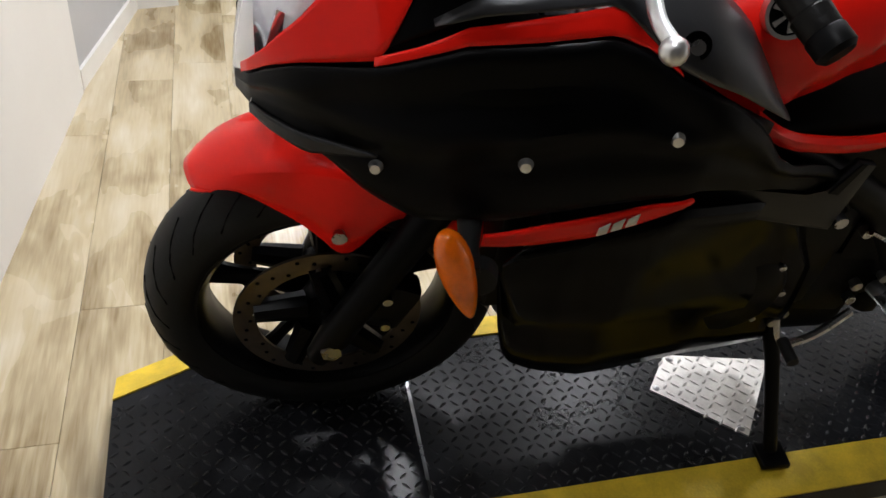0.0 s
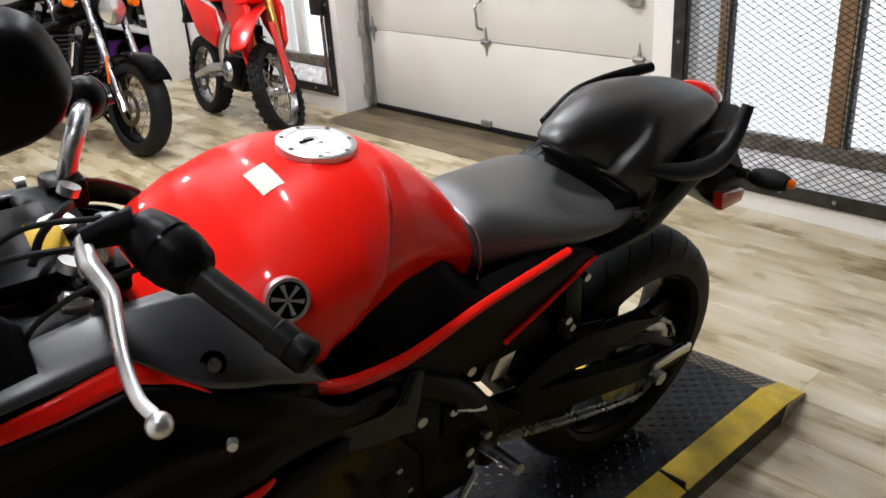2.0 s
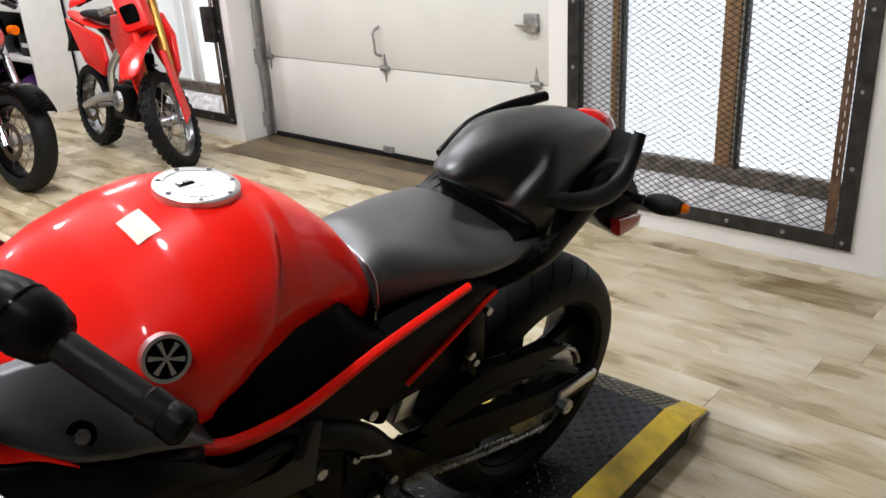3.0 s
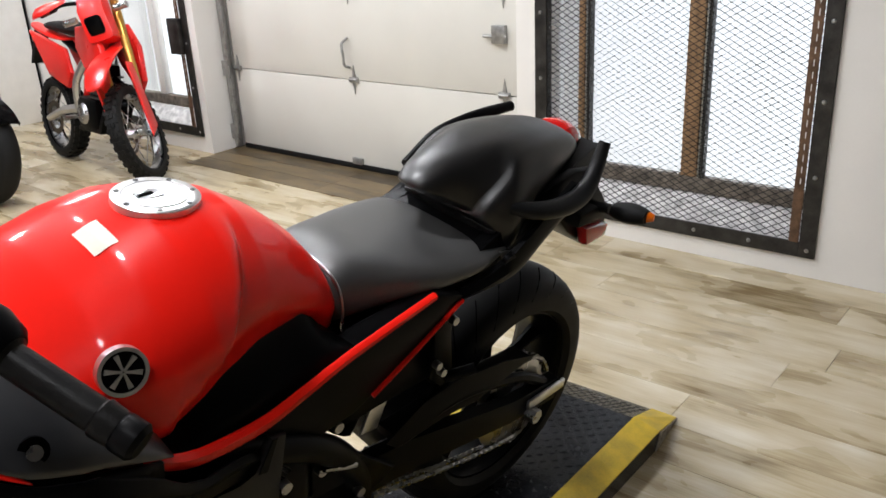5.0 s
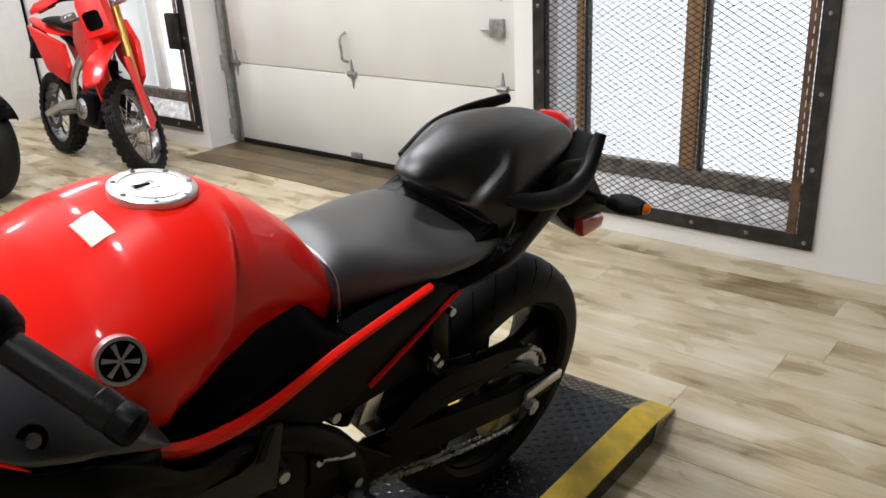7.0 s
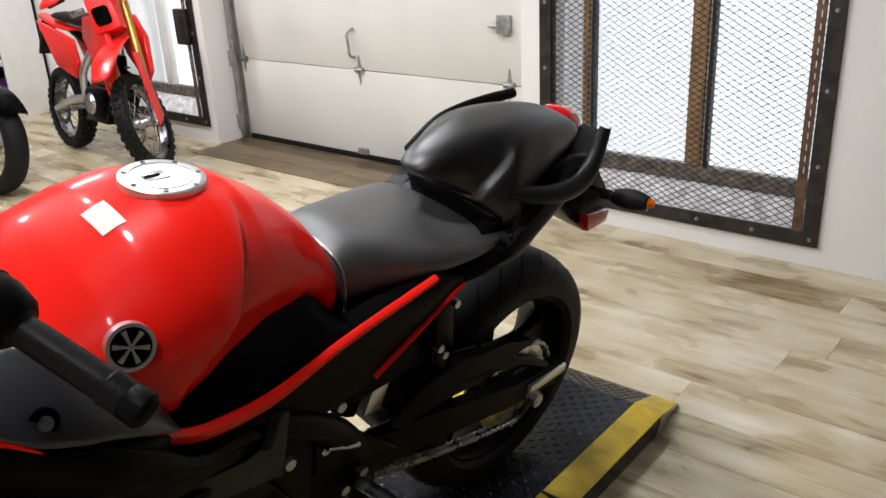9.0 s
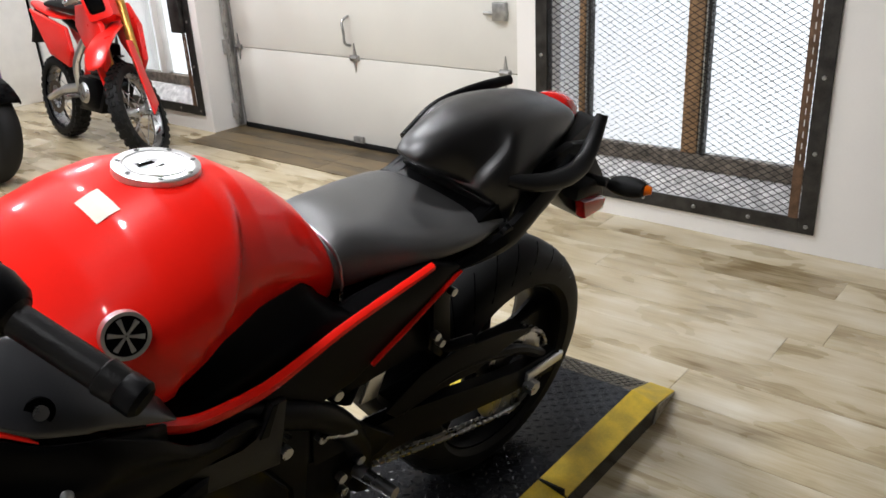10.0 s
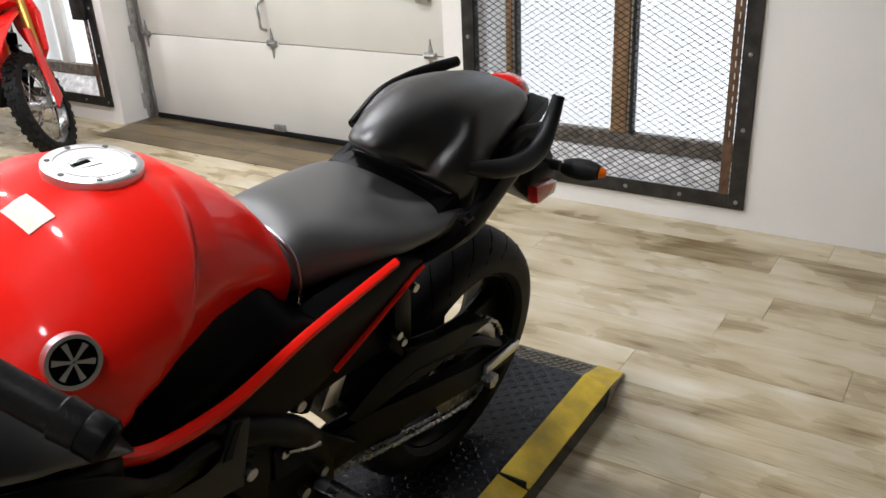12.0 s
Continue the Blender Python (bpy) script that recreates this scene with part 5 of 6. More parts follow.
# ---- engine and lower parts ----
eng = part("engine", box(0.33, 0.80, -0.145, 0.145, 0.34, 0.66, 0.03), BLACK_SATIN, bike, "dark engine block")
part("crankcase_cover", lathe([(0.0, -0.03), (0.075, -0.03), (0.09, -0.018), (0.095, 0.0)], Matrix.Translation((0.62, -0.145, 0.42)), 32), BLACK_SATIN, eng, "round black engine cover")
for k in range(8):
    a = 2 * math.pi * k / 8
    part("cover_bolt", disc((0.62 + 0.086 * math.cos(a), -0.165, 0.42 + 0.086 * math.sin(a)), (0, 1, 0), 0.006, 0.01, 8), STEEL, eng)
part("radiator", box(0.235, 0.275, -0.15, 0.15, 0.40, 0.72, 0.006), BLACK_SATIN, bike)
part("exhaust_box", box(0.55, 0.95, -0.09, 0.12, 0.20, 0.32, 0.03), BLACK_SATIN, bike, "black underslung exhaust box")
for k in range(4):
    y = -0.09 + 0.06 * k
    part("exhaust_pipe", tube([(0.33, y, 0.52), (0.27, y, 0.46), (0.285, y, 0.34), (0.38, y, 0.27), (0.56, y * 0.6, 0.25)], 0.019, 10, None, 5), STEEL, bike, "steel exhaust pipe")
for s in (-1, 1):
    part("frame_beam", tube([(0.36, s * 0.10, 0.86), (0.55, s * 0.155, 0.73), (0.78, s * 0.15, 0.60), (0.90, s * 0.125, 0.45), (0.92, s * 0.12, 0.33)], 0.026, 12, None, 5), BLACK_SATIN, bike, "black frame beam")
    fp_ = prism([(0.79, 0.545), (0.85, 0.56), (0.93, 0.47), (0.99, 0.42), (0.96, 0.40), (0.90, 0.385), (0.84, 0.36), (0.80, 0.40)], s * 0.125, s * 0.142, 0.005)
    fb = part("footpeg_bracket", fp_, BLACK_SATIN, bike, "black footpeg bracket")
    for x, z in ((0.803, 0.535), (0.832, 0.61), (0.851, 0.41), (0.892, 0.428), (0.856, 0.375)):
        part("bracket_bolt", disc((x, s * 0.148, z), (0, 1, 0), 0.0095, 0.016, 12, None, 0.009), STEEL, fb, "bright bolt")
    part("footpeg", tube([(0.89, s * 0.145, 0.40), (0.90, s * 0.235, 0.405)], [0.014, 0.012], 10), STEEL, fb, "ribbed footpeg")
    part("pillion_bracket", prism([(1.06, 0.73), (1.10, 0.725), (1.13, 0.56), (1.105, 0.535), (1.08, 0.56)], s * 0.118, s * 0.132, 0.004), BLACK_SATIN, bike)
    for x, z in ((1.09, 0.583), (1.075, 0.605), (1.105, 0.69)):
        part("pillion_bolt", disc((x, s * 0.138, z), (0, 1, 0), 0.008, 0.014, 12), STEEL, bike)
    part("pillion_peg", tube([(1.11, s * 0.13, 0.555), (1.16, s * 0.16, 0.57)], 0.011, 10), BLACK_SATIN, bike)
# gear lever and linkage
part("gear_lever", tube([(0.86, -0.165, 0.36), (0.80, -0.185, 0.33), (0.74, -0.20, 0.325)], 0.0075, 8, None, 4), STEEL, bike, "steel gear lever")
part("gear_toe_peg", tube([(0.74, -0.19, 0.325), (0.738, -0.235, 0.325)], 0.010, 10), RUBBER, bike)
part("gear_linkage", tube([(0.80, -0.16, 0.545), (0.85, -0.16, 0.52), (0.87, -0.16, 0.512)], 0.0045, 8), STEEL, bike, "bright gear linkage rod")
part("gearbox_cover", prism([(0.76, 0.34), (0.86, 0.33), (0.90, 0.40), (0.87, 0.47), (0.78, 0.48)], -0.142, -0.10, 0.01), BLACK_SATIN, bike, "black gearbox cover")
# side stand, out and bearing on the deck
part("side_stand", tube([(0.735, -0.125, 0.345), (0.76, -0.18, 0.25), (0.80, -0.252, 0.075)], [0.016, 0.013, 0.012], 12), BLACK_SATIN, bike, "black side stand swung out")
part("stand_foot", box(0.775, 0.83, -0.285, -0.235, 0.058, 0.072, 0.004), BLACK_SATIN, bike)
part("stand_spring", tube([(0.745, -0.15, 0.33), (0.775, -0.20, 0.20)], 0.007, 8), STEEL, bike)
for x, z in ((0.72, 0.37), (0.745, 0.352), (0.735, 0.33)):
    part("stand_bolt", disc((x, -0.15, z), (0, 1, 0), 0.009, 0.02, 10), STEEL, bike)

# swingarm, chain, sprocket, hugger, shock
for s in (-1, 1):
    b = bmesh.new()
    sp = [(0.90, s * 0.105, 0.405, 0.045), (1.05, s * 0.115, 0.40, 0.040), (1.2, s * 0.120, 0.37, 0.034), (1.36, s * 0.122, 0.335, 0.03), (1.52, s * 0.122, 0.32, 0.03)]
    rings = [[b.verts.new((x, y + dy, z + dz * h)) for dy, dz in ((-0.014, -1), (0.014, -1), (0.016, 0), (0.014, 1), (-0.014, 1), (-0.016, 0))] for x, y, z, h in sp]
    skin(b, rings, True, True)
    part("swingarm", b, BLACK_SATIN, bike, "satin black swingarm leg")
    part("chain_adjuster", box(1.402, 1.536, s * 0.137, s * 0.148, 0.322, 0.346, 0.004), SILVER, bike, "bare alloy chain adjuster")
    part("axle_nut", disc((RW[0], s * 0.15, RW[1]), (0, 1, 0), 0.018, 0.025, 6), STEEL, bike)
    part("arm_brace", tube([(1.02, s * 0.115, 0.44), (1.16, s * 0.12, 0.47), (1.36, s * 0.12, 0.42), (1.48, s * 0.12, 0.35)], 0.013, 8, None, 4), BLACK_SATIN, bike)
part("rear_axle", disc((RW[0], 0, RW[1]), (0, 1, 0), 0.012, 0.29, 10), STEEL, bike)
part("rear_sprocket", lathe([(0.05, -0.095), (0.11, -0.095), (0.118, -0.091), (0.11, -0.088), (0.05, -0.088)], Matrix.Translation((RW[0], 0, RW[1])), 46), STEEL, bike, "steel rear sprocket")
ch = bmesh.new()
loop = []
for k in range(28):
    loop.append((0.93 + 0.512 * k / 27, 0.425 + 0.005 * math.sin(k)))
for k in range(1, 18):
    a = radians(90 - 180 * k / 17)
    loop.append((RW[0] + 0.116 * math.cos(a), RW[1] + 0.116 * math.sin(a)))
for k in range(28):
    loop.append((1.442 - 0.512 * k / 27, 0.193 + 0.14 * (k / 27) ** 1.3))
for i, ((x0_, z0_), (x1_, z1_)) in enumerate(zip(loop, loop[1:])):
    mid = Vector(((x0_ + x1_) / 2, -0.0915, (z0_ + z1_) / 2))
    d = Vector((x1_ - x0_, 0, z1_ - z0_)) * 0.5
    for off in (-0.007, 0.007):
        tube([mid - d + Vector((0, off, 0)), mid - d * 0.3 + Vector((0, off, 0)), mid + d * 0.3 + Vector((0, off, 0)), mid + d + Vector((0, off, 0))], [0.0065, 0.0045, 0.0045, 0.0065], 5, ch)
part("drive_chain", ch, STEEL, bike, "steel drive chain")
part("chain_guard", prism([(1.0, 0.47), (1.2, 0.478), (1.4, 0.462), (1.42, 0.445), (1.2, 0.455), (1.0, 0.452)], -0.125, -0.075, 0.004), BLACK_SATIN, bike, "black chain guard")
part("chain_cover", prism([(0.97, 0.475), (1.06, 0.520), (1.15, 0.528), (1.30, 0.498), (1.42, 0.462), (1.30, 0.450), (1.22, 0.436), (1.13, 0.452), (1.00, 0.446)], -0.131, -0.1265, 0.002), BLACK_SATIN, bike, "long black chain cover")
hg = bmesh.new()
rings = []
for k in range(17):
    a = radians(178 - 78 * k / 16)
    rings.append([hg.verts.new((RW[0] + rr * math.cos(a), y, RW[1] + rr * math.sin(a))) for rr, y in ((0.315, -0.098), (0.342, -0.088), (0.35, -0.05), (0.352, 0), (0.35, 0.05), (0.342, 0.088), (0.315, 0.098))])
skin(hg, rings[:9], False)
for r_ in rings[9:]:
    for v in r_:
        hg.verts.remove(v)
thicken(part("rear_hugger", hg, BLACK_SATIN, bike, "black rear mudguard"), 0.003)
part("rear_shock", tube([(0.95, -0.02, 0.45), (1.06, -0.02, 0.70)], 0.032, 12), BLACK_SATIN, bike)
part("inner_mudguard", box(1.122, 1.16, -0.10, 0.10, 0.50, 0.74, 0.015), BLACK_SATIN, bike, "black inner mudguard")
part("battery_box", box(0.88, 1.12, -0.11, 0.11, 0.54, 0.74, 0.02), BLACK_SATIN, bike)
part("bright_side_plate", prism([(0.93, 0.50), (0.97, 0.495), (0.99, 0.55), (0.955, 0.56)], -0.105, -0.098, 0.002), SILVER, bike, "bare metal plate behind the footpeg")


# ---- other motorcycles in the showroom ----
# their own axes: x forward from the rear axle's foot, y to the left, z up


def spoked_wheel(parent, name, x, r, w, knobbly, label, rim_mat=STEEL, knobs=True):
    wh = new(name)
    wh.parent = parent
    wh.location = (x, 0, r)
    wh["label"] = label
    ri = r - (0.075 if knobbly else 0.085)
    ty = tyre(r - (0.012 if knobbly else 0), w, ri)
    part("tyre", ty, RUBBER, wh, "knobbly off-road tyre" if knobbly else "wide black tyre")
    if knobbly:
        kb = bmesh.new()
        for k in range(34):
            a = 2 * math.pi * k / 34
            for y, da in ((-0.36, 0.0), (-0.12, 0.5), (0.12, 0.5), (0.36, 0.0)):
                t = a + da * 2 * math.pi / 34
                rr = r - 0.015 - 0.10 * y * y
                m = Matrix.Rotation(-t, 4, "Y") @ Matrix.Translation((rr, y * w, 0))
                q = box(-0.006, 0.013, -w * 0.09, w * 0.09, -0.014, 0.014)
                bmesh.ops.transform(q, matrix=m, verts=q.verts)
                me_ = bpy.data.meshes.new("t")
                q.to_mesh(me_)
                q.free()
                kb.from_mesh(me_)
                bpy.data.meshes.remove(me_)
        tagged(part("tread_knob", kb, RUBBER, wh, "", smooth=False), kind="stuff")
    part("rim", lathe([(ri + 0.006, -w * 0.32), (ri - 0.008, -w * 0.3), (ri - 0.014, 0), (ri - 0.008, w * 0.3), (ri + 0.006, w * 0.32)], None, 40), rim_mat, wh)
    part("hub", lathe([(0.0, -0.06), (0.035, -0.06), (0.03, -0.03), (0.03, 0.03), (0.035, 0.06), (0.0, 0.06)], None, 18), STEEL, wh)
    for k in range(18):
        a = 2 * math.pi * k / 18
        s = 1 if k % 2 else -1
        b_ = a + (0.55 if k % 4 < 2 else -0.55)
        part("spoke", tube([(0.032 * math.cos(b_), s * 0.05, 0.032 * math.sin(b_)), ((ri - 0.008) * math.cos(a), s * 0.008, (ri - 0.008) * math.sin(a))], 0.0028, 5), STEEL, wh)
    part("brake_disc", lathe([(0.075, -0.062), (0.11, -0.062), (0.11, -0.058), (0.075, -0.058)], None, 30, None, (0, 360), True), BRONZE, wh)
    return wh


def shell(rings, name, material, parent, label="", levels=1, caps=True):
    b = bmesh.new()
    skin(b, [[b.verts.new(p) for p in ring] for ring in rings], True, caps)
    return soften(part(name, b, material, parent, label), levels)


def oval(x, z, w, h, n=10):
    return [(x, w * math.cos(2 * math.pi * k / n), z + h * math.sin(2 * math.pi * k / n)) for k in range(n)]


def dirt_bike(m, body, L, label, fork_mat=GOLD, group="", frame_mat=SILVER, steer=0.0):
    e = empty("dirt_bike", m, label, "motorcycle", group)
    rf, rr = 0.300, 0.275
    spoked_wheel(e, "rear_wheel", 0.0, rr, 0.115, True, "knobbly rear wheel")
    spoked_wheel(e, "front_wheel", L, rf, 0.085, True, "knobbly front wheel")
    up = Vector((-0.40, 0, 0.917))
    for s in (-1, 1):
        a = Vector((L + 0.02, s * 0.085, rf - 0.02))
        part("fork_tube", tube([a, a + up * 0.30], 0.02, 10), STEEL, e, "bare fork tube")
        part("fork_outer", tube([a + up * 0.28, a + up * 0.82], 0.026, 12), fork_mat, e, "gold anodised fork leg")
        part("fork_guard", prism([(L - 0.05, rf + 0.0), (L + 0.06, rf - 0.03), (L - 0.02, rf + 0.40), (L - 0.095, rf + 0.38)], s * 0.105, s * 0.118, 0.006), body, e, "fork guard")
        part("radiator_shroud", shell_side(L, s), body, e, "pointed tank shroud")
        part("side_panel", prism([(0.02, 0.66), (0.10, 0.56), (0.36, 0.50), (0.42, 0.60), (0.36, 0.74), (0.0, 0.80), (-0.16, 0.83)], s * 0.085, s * 0.115, 0.012), body, e, "rear side panel")
        part("hand_guard", tube([(L - 0.30, s * 0.30, 1.07), (L - 0.20, s * 0.34, 1.08), (L - 0.17, s * 0.25, 1.09), (L - 0.20, s * 0.14, 1.10)], [0.02, 0.035, 0.035, 0.015], 8, None, 4, 0.4), body, e, "hand guard")
        part("swingarm", tube([(0.0, s * 0.10, rr), (0.22, s * 0.09, 0.35), (0.42, s * 0.06, 0.38)], [0.022, 0.028, 0.03], 8), frame_mat, e, "alloy swingarm leg")
        part("frame_spar", tube([(0.42, s * 0.08, 0.36), (0.46, s * 0.10, 0.55), (0.62, s * 0.07, 0.74), (L - 0.30, s * 0.04, 0.86)], 0.024, 8, None, 4), frame_mat, e, "alloy frame spar")
        part("footpeg", box(0.44, 0.49, s * 0.12, s * 0.20, 0.33, 0.35, 0.004), STEEL, e)
    fd_ = []
    for x, z, w in ((L - 0.42, 0.78, 0.05), (L - 0.25, 0.785, 0.08), (L, 0.765, 0.095), (L + 0.18, 0.70, 0.085), (L + 0.28, 0.63, 0.055)):
        fd_.append([(x, -w, z - 0.02), (x, -w * 0.9, z), (x, 0, z + 0.015), (x, w * 0.9, z), (x, w, z - 0.02), (x, 0, z - 0.005)])
    shell(fd_, "front_fender", body, e, "long front fender")
    rfd = []
    for x, z, w in ((0.30, 0.80, 0.07), (0.10, 0.80, 0.085), (-0.15, 0.84, 0.075), (-0.34, 0.88, 0.05)):
        rfd.append([(x, -w, z - 0.03), (x, -w * 0.9, z), (x, 0, z + 0.012), (x, w * 0.9, z), (x, w, z - 0.03), (x, 0, z - 0.012)])
    shell(rfd, "rear_fender", body, e, "rear fender")
    part("tail_bracket", prism([(-0.24, 0.84), (-0.30, 0.72), (-0.36, 0.60), (-0.33, 0.60), (-0.20, 0.80)], -0.04, 0.04, 0.005), RUBBER, e, "black plate bracket")
    shell([oval(-0.12, 0.86, 0.05, 0.02), oval(0.05, 0.865, 0.075, 0.035), oval(0.3, 0.85, 0.085, 0.05), oval(0.5, 0.85, 0.075, 0.05), oval(L - 0.40, 0.90, 0.05, 0.03)], "seat", RUBBER, e, "long black seat")
    shell([oval(0.50, 0.79, 0.06, 0.06), oval(0.62, 0.80, 0.10, 0.09), oval(L - 0.38, 0.85, 0.08, 0.07), oval(L - 0.28, 0.86, 0.04, 0.04)], "fuel_tank", body, e, "fuel tank")
    eng = part("engine", box(0.42, 0.68, -0.10, 0.10, 0.26, 0.46, 0.03), BLACK_SATIN, e, "dark engine")
    part("cylinder", box(0.56, 0.70, -0.075, 0.075, 0.45, 0.66, 0.015), BLACK_SATIN, eng)
    for k in range(5):
        part("cooling_fin", box(0.55, 0.71, -0.085, 0.085, 0.46 + 0.03 * k, 0.472 + 0.03 * k, 0.003), CHARCOAL, eng)
    part("clutch_cover", lathe([(0.0, 0.02), (0.05, 0.02), (0.06, 0.008), (0.065, 0.0)], Matrix.Translation((0.52, 0.10, 0.36)), 24), STEEL, eng, "round alloy engine cover")
    part("clutch_cover", lathe([(0.0, -0.02), (0.05, -0.02), (0.06, -0.008), (0.065, 0.0)], Matrix.Translation((0.52, -0.10, 0.36)), 24), STEEL, eng, "round alloy engine cover")
    part("skid_plate", prism([(0.40, 0.25), (0.70, 0.25), (0.80, 0.42), (0.77, 0.44), (0.68, 0.275), (0.40, 0.27)], -0.09, 0.09, 0.004), BLACK_SATIN, e)
    part("exhaust", tube([(0.70, 0.03, 0.58), (0.80, 0.06, 0.50), (0.72, 0.10, 0.42), (0.5, 0.12, 0.52), (0.25, 0.12, 0.66), (-0.10, 0.11, 0.78)], [0.02, 0.022, 0.022, 0.025, 0.045, 0.045], 10, None, 4), BLACK_SATIN, e, "black exhaust")
    part("headlight_mask", prism([(L - 0.20, 0.80), (L - 0.10, 0.84), (L - 0.13, 1.03), (L - 0.22, 1.11), (L - 0.26, 1.06)], -0.085, 0.085, 0.03), body, e, "headlight mask")
    part("headlight", box(L - 0.125, L - 0.095, -0.05, 0.05, 0.87, 0.98, 0.02), BLACK_GLOSS, e, "dark headlight lens")
    part("handlebar", tube([(L - 0.33, -0.37, 1.06), (L - 0.27, -0.20, 1.08), (L - 0.25, -0.05, 1.05), (L - 0.25, 0.05, 1.05), (L - 0.27, 0.20, 1.08), (L - 0.33, 0.37, 1.06)], 0.012, 8, None, 4), BLACK_SATIN, e, "black handlebar")
    for s in (-1, 1):
        part("grip", tube([(L - 0.295, s * 0.26, 1.072), (L - 0.335, s * 0.38, 1.06)], 0.017, 8), GRIP, e)
        part("turn_signal", disc((L - 0.18, s * 0.16, 0.98), (0, 1, 0), 0.02, 0.08, 10), STEEL, e)
        part("side_mirror", tube([(L - 0.28, s * 0.2, 1.08), (L - 0.27, s * 0.24, 1.22)], [0.006, 0.02], 6), BLACK_SATIN, e)
    part("chain_guard", prism([(0.05, 0.43), (0.35, 0.42), (0.36, 0.40), (0.05, 0.40)], 0.07, 0.10, 0.004), BLACK_SATIN, e)
    part("kick_stand", tube([(0.42, 0.11, 0.32), (0.36, 0.22, 0.01)], 0.01, 8), STEEL, e, "side stand")
    part("shock_spring", tube([(0.38, 0, 0.42), (0.46, 0, 0.70)], 0.03, 10), body, e)
    # the fork and all that it carries turn about the steering axis
    foot = Vector((L - 0.02, 0, rf - 0.02))
    turn = Matrix.Translation(foot) @ Matrix.Rotation(radians(steer), 4, up) @ Matrix.Translation(-foot)
    front = ("front_wheel", "fork_", "front_fender", "headlight", "handlebar", "grip", "turn_signal", "side_mirror", "hand_guard")
    for o in e.children:
        if steer and o.name.startswith(front):
            o.matrix_local = turn @ Matrix.LocRotScale(o.location, o.rotation_euler, o.scale)
    return e


def shell_side(L, s):
    return prism([(0.56, 0.76), (0.66, 0.66), (L - 0.18, 0.50), (L - 0.12, 0.58), (L - 0.16, 0.78), (L - 0.30, 0.90), (0.58, 0.88)], s * 0.095, s * 0.135, 0.014)


def facing(x, y, dx, dy, lean=0.0):
    """Rear wheel's foot at (x, y), heading along (dx, dy)."""
    return pose(x, y, 0, 0, 0, math.degrees(math.atan2(dy, dx))) @ pose(0, 0, 0, -lean, 0, 0)


dirt_bike(facing(2.735, 4.48, -0.075, -1.05, 6) @ Matrix.Scale(1.02, 4), DIRT_RED, 1.04, "red off-road motorcycle with knobbly tyres by the wall", steer=-52)


